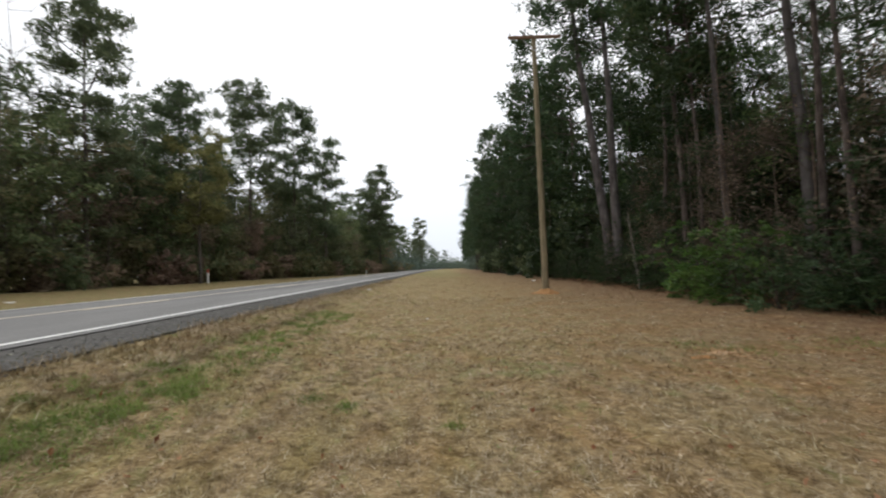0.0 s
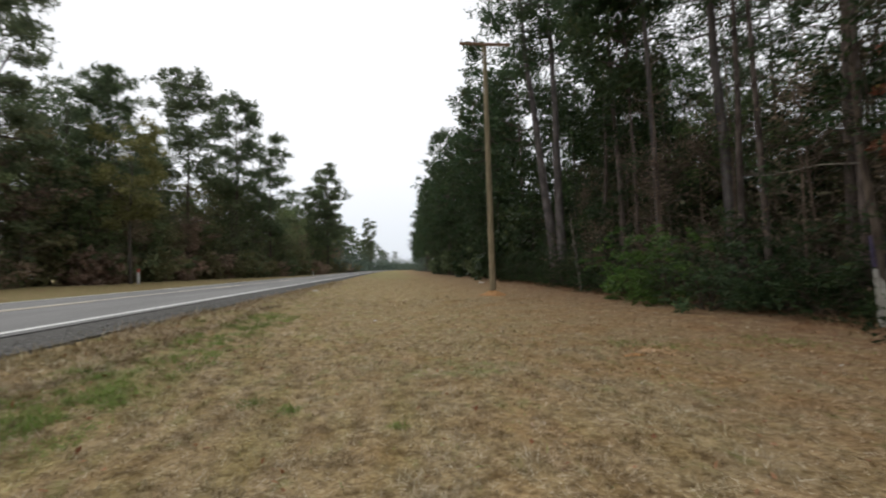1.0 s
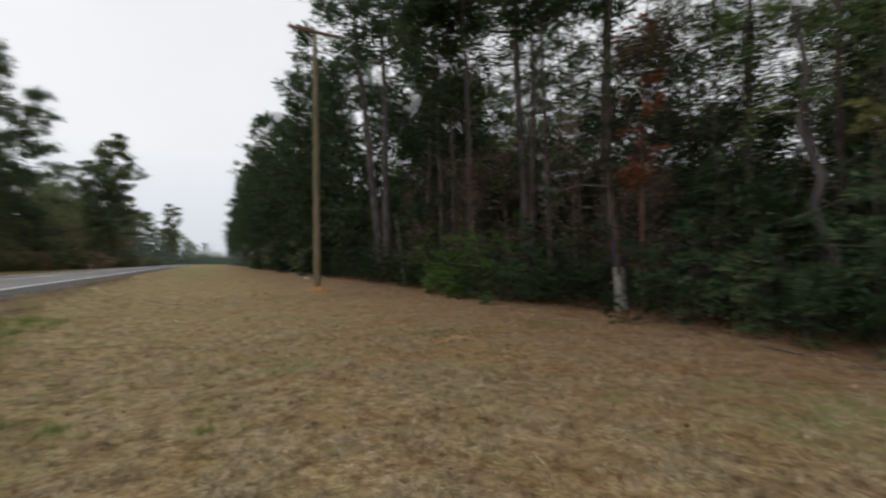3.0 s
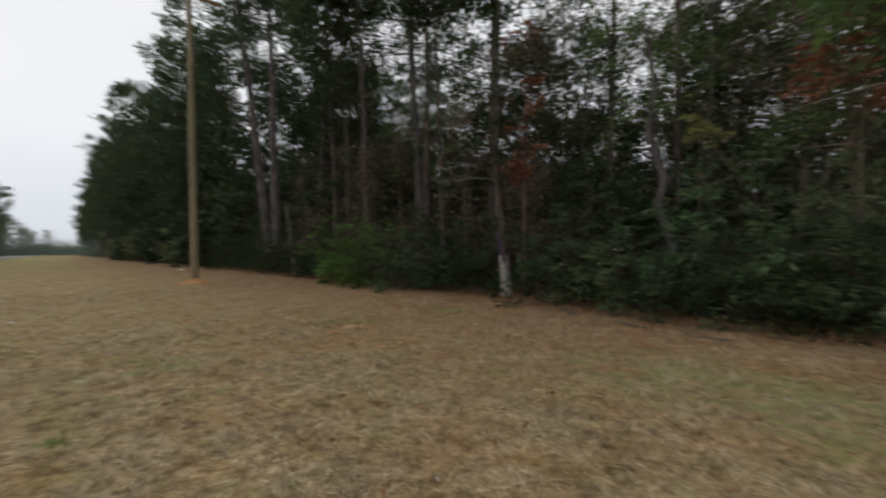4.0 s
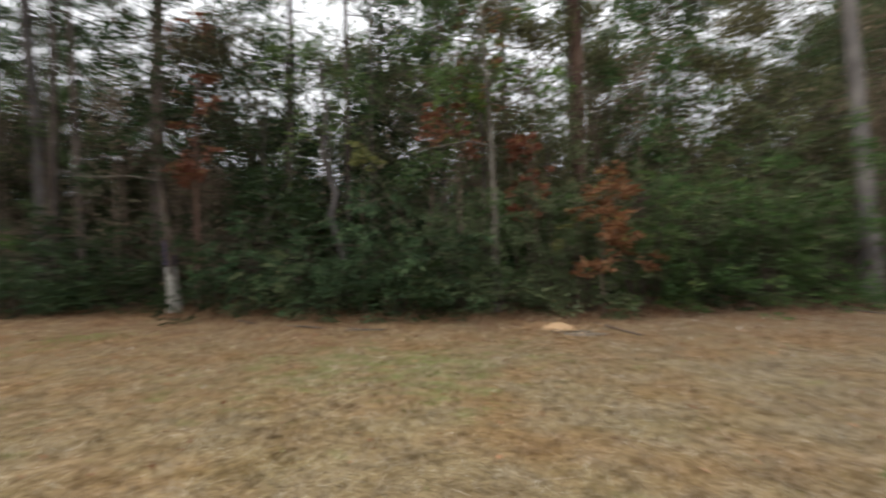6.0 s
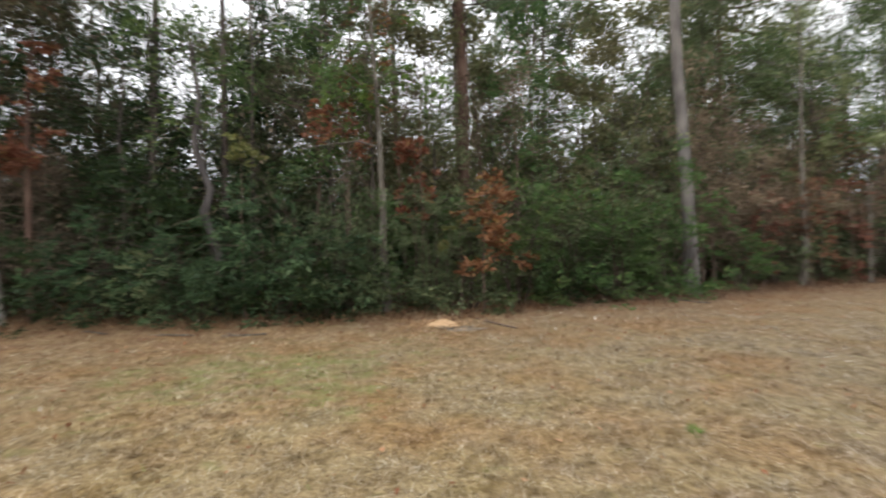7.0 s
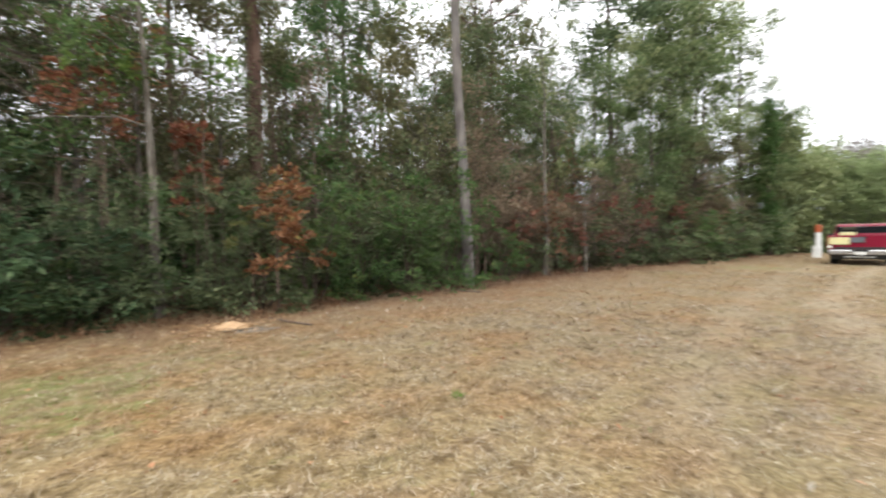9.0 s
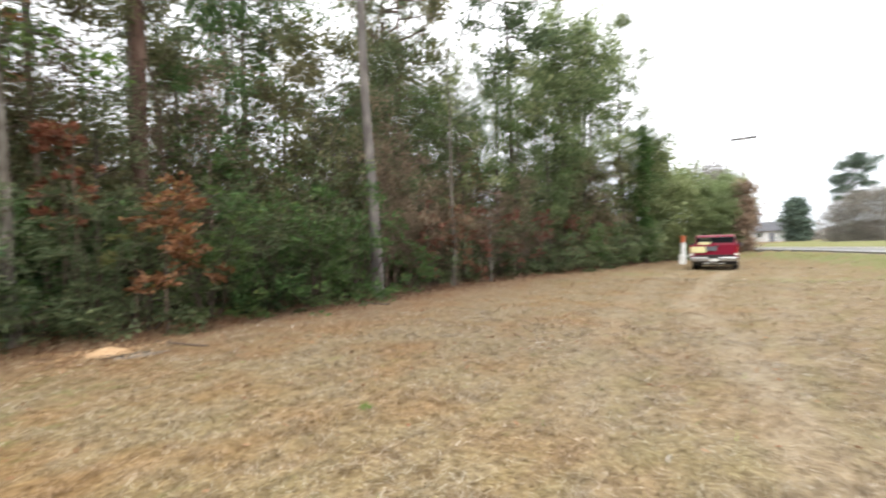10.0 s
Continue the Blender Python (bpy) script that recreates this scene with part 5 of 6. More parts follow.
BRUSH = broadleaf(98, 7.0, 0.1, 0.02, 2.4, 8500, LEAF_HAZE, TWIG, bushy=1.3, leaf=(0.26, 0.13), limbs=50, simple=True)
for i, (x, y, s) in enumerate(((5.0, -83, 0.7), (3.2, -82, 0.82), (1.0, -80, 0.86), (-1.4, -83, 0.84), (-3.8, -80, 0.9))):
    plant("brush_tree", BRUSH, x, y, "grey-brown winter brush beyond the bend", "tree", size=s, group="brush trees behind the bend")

for x, y, z in ((11.6, -47.0, 1.0), (10.6, -49.0, 0.95)):
    plant("brush_tree", BRUSH, x, y, "tall grey leafless tree behind the young trees", "tree", size=z, group="bare trees behind the young trees")

# ---- utility poles ----
def box(bm, size, at=(0, 0, 0), turn=(0, 0, 0)):
    return bmesh.ops.create_cube(bm, size=1.0, matrix=pose(*at, *turn) @ Matrix.Diagonal((*size, 1)))


def rod(bm, r0, r1, a, b, sides=14):
    a, b = Vector(a), Vector(b)
    m = Matrix.Translation((a + b) / 2) @ (b - a).to_track_quat("Z", "Y").to_matrix().to_4x4()
    return bmesh.ops.create_cone(bm, cap_ends=True, segments=sides, radius1=r0, radius2=r1, depth=(b - a).length, matrix=m)


def wood_material(name, dark, light):
    m, n, l, bsdf = material(name, 0.85, spec=0.2)
    a, b = noise_tex(n, l, 16, 6, (1, 1, 0.06)), noise_tex(n, l, 1.2, 3)
    r = ramp(n, [(0.3, dark), (0.7, light)])
    l.new(a.outputs["Fac"], r.inputs[0])
    rb = ramp(n, [(0.3, (0.8, 0.78, 0.75)), (0.7, (1.12, 1.1, 1.05))])
    l.new(b.outputs["Fac"], rb.inputs[0])
    l.new(mix(n, l, 1.0, r.outputs[0], rb.outputs[0], "MULTIPLY"), bsdf.inputs["Base Color"])
    bump(n, l, bsdf, a.outputs["Fac"], 0.4, 0.01)
    return m


POLE_WOOD = wood_material("weathered_pole_wood", (0.165, 0.138, 0.09), (0.3, 0.252, 0.168))
# Pale colour stands in for the shaft washing out against bright sky.
POLE_PALE = wood_material("silvered_pole_wood", (0.45, 0.44, 0.42), (0.62, 0.61, 0.59))
ARM_WOOD = wood_material("brown_crossarm_wood", (0.13, 0.08, 0.055), (0.24, 0.15, 0.1))
STEEL = plain_material("galvanised_steel", (0.45, 0.45, 0.45), 0.5, 0.8, vary=0.15)
PORCELAIN = plain_material("brown_porcelain", (0.1, 0.055, 0.04), 0.25, vary=0.1)


def utility_pole(x, y, height, wood, label, lean, turn=0, deep=0.13, arm_wood=ARM_WOOD):
    root = new("utility_pole")
    root.matrix_basis = pose(x, y, lz(x, y), 0, 0, turn)
    bm = bmesh.new()
    top = Vector((lean, 0, height))
    rod(bm, 0.165, 0.105, (0, 0, -0.3), top, 18)
    part("shaft", bm, wood, root)
    z = height - 0.1
    c = Vector((lean * z / height, -0.15, z))
    bm = bmesh.new()
    box(bm, (2.6, 0.1, deep), c)
    arm = part("crossarm", bm, arm_wood, root, "timber crossarm", 0.01)
    for s in (-1, 1):
        bm = bmesh.new()
        rod(bm, 0.024, 0.024, c + Vector((s * 0.62, 0.02, -0.05)), c + Vector((0, 0.06, -0.68)), 6)
        part("brace", bm, STEEL, root, "steel brace")
    for o in (-1.2, -0.5, 1.2):
        bm = bmesh.new()
        rod(bm, 0.012, 0.012, c + Vector((o, 0, 0.04)), c + Vector((o, 0, 0.16)), 6)
        rod(bm, 0.04, 0.035, c + Vector((o, 0, 0.12)), c + Vector((o, 0, 0.17)), 10)
        rod(bm, 0.03, 0.026, c + Vector((o, 0, 0.17)), c + Vector((o, 0, 0.23)), 10)
        part("insulator", bm, PORCELAIN, arm)
    bm = bmesh.new()
    rod(bm, 0.016, 0.016, c + Vector((0, -0.08, 0)), c + Vector((0, 0.3, 0)), 6)
    part("bolt", bm, STEEL, root)
    return tagged(root, label, "utility pole", "utility poles")


utility_pole(5.6, 21.5, 12.8, POLE_WOOD, "weathered brown timber utility pole with one crossarm", 0.0)
# Crossarm deepened and darkened to read against the overexposed sky in view.
utility_pole(11.5, -61.0, 12.7, POLE_PALE, "distant utility pole beyond the road bend, paled as if washed out by the sky", 0.0, 10, 0.26, wood_material("dark_crossarm_wood", (0.035, 0.032, 0.03), (0.07, 0.062, 0.055)))


def heap(name, x, y, rx, ry, h, mat, label, category, seed, turn=0):
    """A low lumpy mound lying on the ground."""
    r = np.random.default_rng(seed)
    n, rings = 28, 9
    v = [(0, 0, h)]
    ph = r.uniform(0, 6.28, 6)
    for k in range(1, rings + 1):
        t = k / rings
        for i in range(n):
            a = i * 2 * math.pi / n
            w = 1 + 0.13 * math.sin(2 * a + ph[0]) + 0.1 * math.sin(3 * a + ph[1]) + 0.06 * math.sin(7 * a + ph[2])
            z = h * (1 - t) ** 0.8 * (1 + 0.18 * math.sin(5 * a + ph[3] + 6 * t)) - 0.05 * (k == rings) + r.normal() * 0.004
            v.append((rx * t * w * math.cos(a), ry * t * w * math.sin(a), z))
    t = [(0, 1 + i, 1 + (i + 1) % n) for i in range(n)]
    for k in range(rings - 1):
        for i in range(n):
            a, b = 1 + k * n + i, 1 + k * n + (i + 1) % n
            t += [(a, a + n, b + n), (a, b + n, b)]
    ob = new(name, mesh_of(name, np.array(v), np.array(t), mat, True))
    ob.matrix_basis = pose(x, y, lz(x, y), 0, 0, turn)
    return tagged(ob, label, category)


SAWDUST = plain_material("pale_sawdust", (0.48, 0.32, 0.185), 0.95, spec=0.1, vary=0.35, scale=34)
CLAY = plain_material("orange_clay", (0.36, 0.195, 0.085), 0.95, spec=0.1, vary=0.3, scale=14)
heap("clay_mound", 5.6, 21.35, 0.68, 0.62, 0.24, CLAY, "ring of orange clay round the foot of the pole", "soil", 1)
heap("sawdust_mound", 7.98, -1.46, 0.32, 0.34, 0.085, SAWDUST, "small mound of pale fresh sawdust on the grass", "sawdust", 2)
ASH = plain_material("grey_wood_chips", (0.19, 0.155, 0.125), 0.95, spec=0.1, vary=0.4, scale=30)
heap("chip_patch", 7.35, -1.78, 0.13, 0.34, 0.02, ASH, "flat grey patch of old wood chips beside the sawdust", "wood chips", 5)
heap("sawdust_patch", 4.65, 6.75, 0.24, 0.13, 0.04, SAWDUST, "flat patch of pale sawdust on the grass", "sawdust", 3)
heap("clay_patch", 4.25, 6.5, 0.22, 0.1, 0.03, CLAY, "small smear of orange clay on the grass", "soil", 4)

g = np.random.default_rng(77)
for x0, y0, wide, n, what in ((7.98, -1.46, 0.3, 420, "pale sawdust chips strewn round the mound"), (4.65, 6.75, 0.2, 160, "pale sawdust chips strewn on the grass")):
    at = np.stack([x0 + g.normal(size=n) * wide, y0 + g.normal(size=n) * wide, np.zeros(n)], 1)
    at[:, 2] = land(at[:, 0], at[:, 1]) + 0.02
    tagged(new("sawdust_chips", mesh_of("sawdust_chips", *leaves(g, at, 0.05, 0.03, 1.5), SAWDUST)), what, "sawdust", kind="stuff")


def stick(x, y, length, r, turn, seed, mat=BARK_PALE, label="fallen grey stick lying on the grass"):
    g = np.random.default_rng(seed)
    p = spine(g, (0, 0, 0), (length, 0, 0.02), 0.02, 7)
    pieces = [tube(p, np.linspace(r, r * 0.45, 7), 6)]
    for t in (0.4, 0.7):
        b = on_line(p, np.array([t]))[0]
        pieces.append(tube([b, b + [0.1, 0.08 * (1 if t < 0.5 else -1), 0.03], b + [0.22, 0.13 * (1 if t < 0.5 else -1), 0.02]], [r * 0.5, r * 0.4, 0.002], 4))
    ob = new("stick", mesh_of("stick", *join(pieces), mat, True))
    ob.matrix_basis = pose(x, y, lz(x, y) + r * 0.8, 0, 0, turn)
    return tagged(ob, label, "stick", "fallen sticks")


stick(7.2, -2.6, 1.15, 0.02, 25, 1, TWIG, "fallen brown stick lying on the grass")
stick(7.9, 1.6, 0.7, 0.015, 100, 2, BARK_PALE)
stick(8.2, 2.9, 0.8, 0.016, 80, 3, BARK_PALE)
stick(7.5, -1.9, 0.6, 0.014, 100, 4, BARK_PALE)
stick(8.7, 4.6, 0.7, 0.014, 60, 5)
stick(9.0, -7.5, 0.8, 0.016, 40, 6)

# ---- marker posts ----
POST_WHITE = plain_material("white_post_plastic", (0.62, 0.62, 0.6), 0.55, vary=0.1)
POST_ORANGE = plain_material("orange_cap_plastic", (0.32, 0.08, 0.03), 0.5, vary=0.12)
POST_LABEL = plain_material("faded_red_label", (0.45, 0.1, 0.07), 0.6, vary=0.15)


def marker_post(x, y, height, width, cap, label, sleeve):
    root = new("marker_post")
    root.matrix_basis = pose(x, y, lz(x, y))
    bm = bmesh.new()
    rod(bm, width / 2, width / 2, (0, 0, -0.2), (0, 0, height * 0.78), 16)
    part("post", bm, POST_WHITE, root)
    bm = bmesh.new()
    rod(bm, width * 0.56, width * 0.56, (0, 0, height * 0.77), (0, 0, height * 0.985), 16)
    rod(bm, width * 0.56, width * 0.35, (0, 0, height * 0.985), (0, 0, height), 16)
    part("cap", bm, cap, root, "orange-red plastic cap")
    if sleeve:
        bm = bmesh.new()
        box(bm, (width * 1.2, width * 1.2, height * 0.36), (0.03, 0.02, height * 0.17))
        part("pedestal", bm, POST_WHITE, root, "short pale pedestal box beside the post", 0.02)
    return tagged(root, label, "marker post", "pipeline marker posts")


marker_post(9.4, -32.1, 1.88, 0.28, POST_ORANGE, "white utility marker post with an orange cap", True)
marker_post(-21.0, 40.6, 1.3, 0.17, POST_LABEL, "white marker post with a dull red cap across the road", False)
marker_post(-15.2, 92.0, 1.2, 0.2, POST_LABEL, "distant marker post on the far verge", False)

# ---- the parked pickup ----
RED = material("dark_red_car_paint", 0.45, spec=0.22)
RED[3].inputs["Base Color"].default_value = (0.17, 0.003, 0.02, 1)
RED[3].inputs["Coat Weight"].default_value = 0.1
RED = RED[0]
CHROME = plain_material("dull_chrome", (0.5, 0.5, 0.51), 0.3, 1.0, vary=0.06)
BLACK = plain_material("black_plastic", (0.02, 0.02, 0.02), 0.6, vary=0.2)
RUBBER = plain_material("tyre_rubber", (0.025, 0.025, 0.025), 0.85, vary=0.2)
RIM = plain_material("steel_wheel", (0.4, 0.4, 0.4), 0.4, 0.8, vary=0.1)
LENS = plain_material("red_lamp_lens", (0.22, 0.012, 0.016), 0.2, vary=0.05)
LENS_W = plain_material("clear_lamp_lens", (0.75, 0.72, 0.66), 0.15, vary=0.05)
DARK_GLASS = plain_material("tinted_glass", (0.012, 0.014, 0.016), 0.06, spec=0.6, vary=0.1)
YELLOW = plain_material("pale_yellow_board", (0.6, 0.56, 0.3), 0.6, vary=0.08)
GREY_PLATE = plain_material("dark_grey_plate", (0.1, 0.105, 0.12), 0.5, vary=0.15)


def prism(outline, half, taper=0.0):
    """A body extruded sideways from its outline in length and height; taper draws the upper points in."""
    bm = bmesh.new()
    zs = [p[1] for p in outline]
    z_lo, z_hi = min(zs), max(zs)
    sides = []
    for s in (-1, 1):
        sides.append([bm.verts.new((s * (half - taper * (z - z_lo) / (z_hi - z_lo)), y, z)) for y, z in outline])
    bm.faces.new(sides[0])
    bm.faces.new(sides[1][::-1])
    n = len(outline)
    for i in range(n):
        bm.faces.new((sides[0][i], sides[1][i], sides[1][(i + 1) % n], sides[0][(i + 1) % n]))
    bmesh.ops.recalc_face_normals(bm, faces=bm.faces[:])
    return bm


def pickup(x, y, turn):
    """A full-size pickup with its tail at y = 0 and its nose at y = 5.4, widened to fit the camera's view."""
    root = new("pickup_truck")
    root.matrix_basis = pose(x, y, lz(x, y), 0, 0, turn) @ Matrix.Diagonal((1.06, 1, 1, 1))
    H = 0.98
    hood = [(2.35, 0.5), (2.35, 1.12), (3.9, 1.12), (5.2, 1.02), (5.36, 0.92), (5.38, 0.5), (4.85, 0.42), (4.75, 0.72), (4.4, 0.88), (4.05, 0.72), (3.95, 0.42), (2.5, 0.42)]
    part("front_body", prism(hood, H), RED, root, bevel=0.02)
    for s in (-1, 1):
        bm = bmesh.new()
        box(bm, (0.1, 2.2, 0.46), (s * (H - 0.05), 1.2, 1.05))
        box(bm, (0.08, 0.62, 0.36), (s * (H - 0.06), 0.35, 0.68))
        box(bm, (0.08, 0.62, 0.36), (s * (H - 0.06), 2.0, 0.68))
        part("bed_side", bm, RED, root, bevel=0.012)
    bm = bmesh.new()
    box(bm, (1.72, 2.2, 0.06), (0, 1.22, 0.66))
    part("bed_floor", bm, BLACK, root)
    bm = bmesh.new()
    box(bm, (1.76, 0.06, 0.6), (0, 2.33, 0.95))
    part("bed_front", bm, RED, root)
    bm = bmesh.new()
    box(bm, (1.66, 0.06, 0.6), (0, 0.06, 0.98))
    gate = part("tailgate", bm, RED, root, "dark red tailgate", 0.012)
    # Black strip standing in for the shadow below the tailgate.
    bm = bmesh.new()
    box(bm, (1.56, 0.02, 0.08), (0, 0.025, 0.735))
    part("trim_strip", bm, BLACK, gate)
    bm = bmesh.new()
    box(bm, (0.2, 0.03, 0.07), (0.1, 0.02, 1.18))
    part("handle", bm, BLACK, gate)
    bm = bmesh.new()
    box(bm, (0.62, 0.03, 0.3), (-0.62, -0.02, 1.04))
    part("board", bm, YELLOW, root, "pale yellow board hung on the tailgate", 0.006)
    bm = bmesh.new()
    box(bm, (0.42, 0.03, 0.22), (-0.08, -0.012, 1.08))
    part("plate", bm, GREY_PLATE, root, "dark grey plate on the tailgate", 0.006)
    bm = bmesh.new()
    box(bm, (0.5, 0.5, 0.42), (-0.45, 1.9, 1.2))
    part("bed_load", bm, YELLOW, root, "pale yellow load in the bed", 0.03)
    cab = [(2.38, 1.1), (2.52, 1.72), (2.75, 1.79), (3.55, 1.79), (3.75, 1.74), (4.35, 1.1)]
    part("cab", prism(cab, H - 0.02, 0.13), RED, root, bevel=0.03)
    bm = bmesh.new()
    box(bm, (1.66, 0.03, 0.46), (0, 2.43, 1.44), (13, 0, 0))
    part("rear_window", bm, DARK_GLASS, root, "dark tinted rear window", 0.006)
    for s in (-1, 1):
        bm = bmesh.new()
        box(bm, (0.03, 1.0, 0.4), (s * 0.905, 3.15, 1.43), (0, -s * 11, 0))
        part("side_window", bm, DARK_GLASS, root)
        bm = bmesh.new()
        box(bm, (0.13, 0.1, 0.42), (s * 0.91, 0.06, 1.0))
        lamp = part("tail_light", bm, LENS, root, "red tail light", 0.01)
        bm = bmesh.new()
        box(bm, (0.13, 0.02, 0.1), (s * 0.9, 0.004, 0.8))
        part("reversing_lens", bm, LENS_W, lamp)
        bm = bmesh.new()
        box(bm, (0.2, 0.09, 0.22), (s * 1.1, 3.85, 1.24))
        box(bm, (0.1, 0.04, 0.04), (s * 0.98, 3.85, 1.18))
        part("mirror", bm, BLACK, root, bevel=0.012)
        for yy in (1.18, 4.4):
            bm = bmesh.new()
            rod(bm, 0.36, 0.36, (s * 0.7, yy, 0.36), (s * 0.95, yy, 0.36), 28)
            wheel = part("wheel", bm, RUBBER, root, "black tyre on a steel wheel", 0.03)
            bm = bmesh.new()
            rod(bm, 0.21, 0.19, (s * 0.93, yy, 0.36), (s * 0.962, yy, 0.36), 24)
            part("rim", bm, RIM, wheel)
    bm = bmesh.new()
    box(bm, (1.9, 0.16, 0.2), (0, -0.08, 0.56))
    bumper = part("rear_bumper", bm, CHROME, root, "chrome step bumper", 0.03)
    bm = bmesh.new()
    box(bm, (0.5, 0.05, 0.08), (0, -0.145, 0.62))
    part("step_pad", bm, BLACK, bumper)
    bm = bmesh.new()
    box(bm, (0.34, 0.02, 0.13), (0, -0.17, 0.52))
    part("number_plate", bm, POST_WHITE, bumper)
    # Unseen spare wheel added to darken the gap under the bed.
    bm = bmesh.new()
    rod(bm, 0.37, 0.37, (0, 0.62, 0.28), (0, 0.62, 0.52), 24)
    part("spare_wheel", bm, RUBBER, root, "unseen spare wheel added to darken under the bed", 0.03)
    # Black panel standing in for shade under the truck's tail.
    bm = bmesh.new()
    box(bm, (1.8, 0.03, 0.2), (0, 0.2, 0.36))
    part("rear_valance", bm, BLACK, root, "black panel standing in for shade under the tail", 0.008)
    bm = bmesh.new()
    box(bm, (0.9, 0.05, 0.05), (0, -0.03, 0.36))
    box(bm, (0.07, 0.3, 0.07), (0, -0.06, 0.4))
    part("tow_bar", bm, STEEL, root, "steel tow bar", 0.008)
    bm = bmesh.new()
    box(bm, (1.3, 4.6, 0.16), (0, 2.5, 0.45))
    rod(bm, 0.06, 0.06, (-0.8, 1.18, 0.36), (0.8, 1.18, 0.36), 10)
    rod(bm, 0.14, 0.14, (-0.1, 1.18, 0.36), (0.12, 1.18, 0.36), 12)
    part("chassis", bm, BLACK, root)
    return tagged(root, "dark red older pickup truck parked on the grass", "pickup truck")


pickup(5.92, -25.2, 180 + 12)

# ---- a pale house beyond the bend ----
HOUSE_WALL = plain_material("pale_house_siding", (0.5, 0.5, 0.49), 0.8, vary=0.06, scale=0.8)
HOUSE_ROOF = plain_material("grey_roof_shingles", (0.1, 0.1, 0.11), 0.9, vary=0.15, scale=2.0)


def far_house(x, y, turn):
    root = new("house")
    root.matrix_basis = pose(x, y, lz(x, y), 0, 0, turn)
    bm = bmesh.new()
    box(bm, (9.0, 6.0, 2.6), (0, 0, 1.3))
    wall = part("wall", bm, HOUSE_WALL, root, bevel=0.02)
    part("roof", prism([(-3.5, 2.55), (0, 4.6), (3.5, 2.55), (3.5, 2.4), (-3.5, 2.4)], 4.8), HOUSE_ROOF, root, "grey shingle roof")
    for o in (-2.6, 2.6):
        bm = bmesh.new()
        box(bm, (1.1, 0.08, 1.1), (o, 3.02, 1.6))
        part("window", bm, DARK_GLASS, wall, bevel=0.01)
    bm = bmesh.new()
    box(bm, (0.95, 0.08, 2.05), (0.2, 3.02, 1.03))
    part("door", bm, GREY_PLATE, wall, bevel=0.01)
    return tagged(root, "small pale house with a grey roof beyond the bend", "house")


far_house(19.0, -128.0, 6)

# ---- litter and grass on the verge ----
WHITE_SCRAP = plain_material("white_paper_scrap", (0.75, 0.74, 0.7), 0.7, vary=0.08)
for i, (x, y, s) in enumerate(((-3.0, 21.5, 0.22), (8.4, 37.5, 0.5), (-16.0, 17.0, 0.35), (0.1, 12.5, 0.1))):
    r = np.random.default_rng(200 + i)
    bm = bmesh.new()
    bmesh.ops.create_grid(bm, x_segments=6, y_segments=4, size=0.5)
    for v in bm.verts:
        v.co = Vector((v.co.x * s, v.co.y * s * 0.6, 0.02 + s * 0.12 * (r.normal() * 0.5 + 1)))
    me = bpy.data.meshes.new("paper_scrap")
    bm.to_mesh(me)
    bm.free()
    me.materials.append(WHITE_SCRAP)
    ob = new("paper_scrap", me)
    ob.matrix_basis = pose(x, y, lz(x, y), 0, 0, 40 * i)
    tagged(ob, "crumpled white scrap of litter on the grass", "litter", "scraps of litter")

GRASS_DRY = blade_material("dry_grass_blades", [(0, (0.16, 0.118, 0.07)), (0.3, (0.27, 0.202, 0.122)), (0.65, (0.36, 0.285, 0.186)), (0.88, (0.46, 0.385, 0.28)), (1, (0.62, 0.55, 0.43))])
GRASS_GREEN = leaf_material("green_grass_blades", [(0, (0.12, 0.18, 0.045)), (0.6, (0.19, 0.28, 0.07)), (1, (0.29, 0.36, 0.12))], 0.4, 0.7)
DEAD_LEAF = leaf_material("fallen_leaves", [(0, (0.16, 0.07, 0.035)), (0.5, (0.3, 0.14, 0.07)), (0.8, (0.38, 0.22, 0.12)), (0.9, (0.4, 0.32, 0.22)), (1, (0.55, 0.5, 0.42))], 0.15, 0.8)


def blades(seed, x, y, length, width, lift):
    r = np.random.default_rng(seed)
    n = len(x)
    a = r.uniform(0, 2 * np.pi, n)
    e = np.abs(r.normal(size=n)) * lift
    ln = length * r.uniform(0.5, 1.5, n)
    d = np.stack([np.cos(a) * np.cos(e), np.sin(a) * np.cos(e), np.sin(e)], 1) * ln[:, None]
    s = np.stack([-np.sin(a), np.cos(a), r.normal(size=n) * 0.3], 1) * width * 0.5
    b = np.stack([x, y, land(x, y) + r.uniform(0.0, 0.012, n)], 1)
    v = np.stack([b - s, b + s, b + d], 1).reshape(-1, 3)
    return v, np.arange(n * 3).reshape(-1, 3)


def scatter(seed, n, r_lo, r_hi, power=0.5):
    r = np.random.default_rng(seed)
    rad = r_lo + (r_hi - r_lo) * r.uniform(0, 1, n) ** power
    a = np.radians(r.uniform(-52, 190, n))
    return rad * np.sin(a), rad * np.cos(a)


def keep(x, y, margin=0.08):
    thin = np.modf(np.abs(np.sin(x * 127.1 + y * 311.7) * 43758.5))[0] > np.maximum(0.8 * litter_share(x, y), 1.1 * rut_share(x, y))
    return thin & (from_road(x, y) > margin + 0.22 * np.sin(y * 1.7) * np.sin(y * 0.61 + 1)) & (x < wood_edge(y) + 1.5)


x, y = scatter(1, 95000, 1.0, 7.0, 0.62)
k = keep(x, y)
near = blades(1, x[k], y[k], 0.055, 0.006, 0.4)
x, y = scatter(12, 4200, 1.0, 9.0, 0.62)
r = np.random.default_rng(13)
x, y = (np.repeat(c, 26) + r.normal(size=len(c) * 26) * 0.045 for c in (x, y))
k = keep(x, y)
near = join([near, blades(14, x[k], y[k], 0.06, 0.006, 0.75)])
x, y = scatter(2, 130000, 6.5, 20.0, 0.7)
k = keep(x, y)
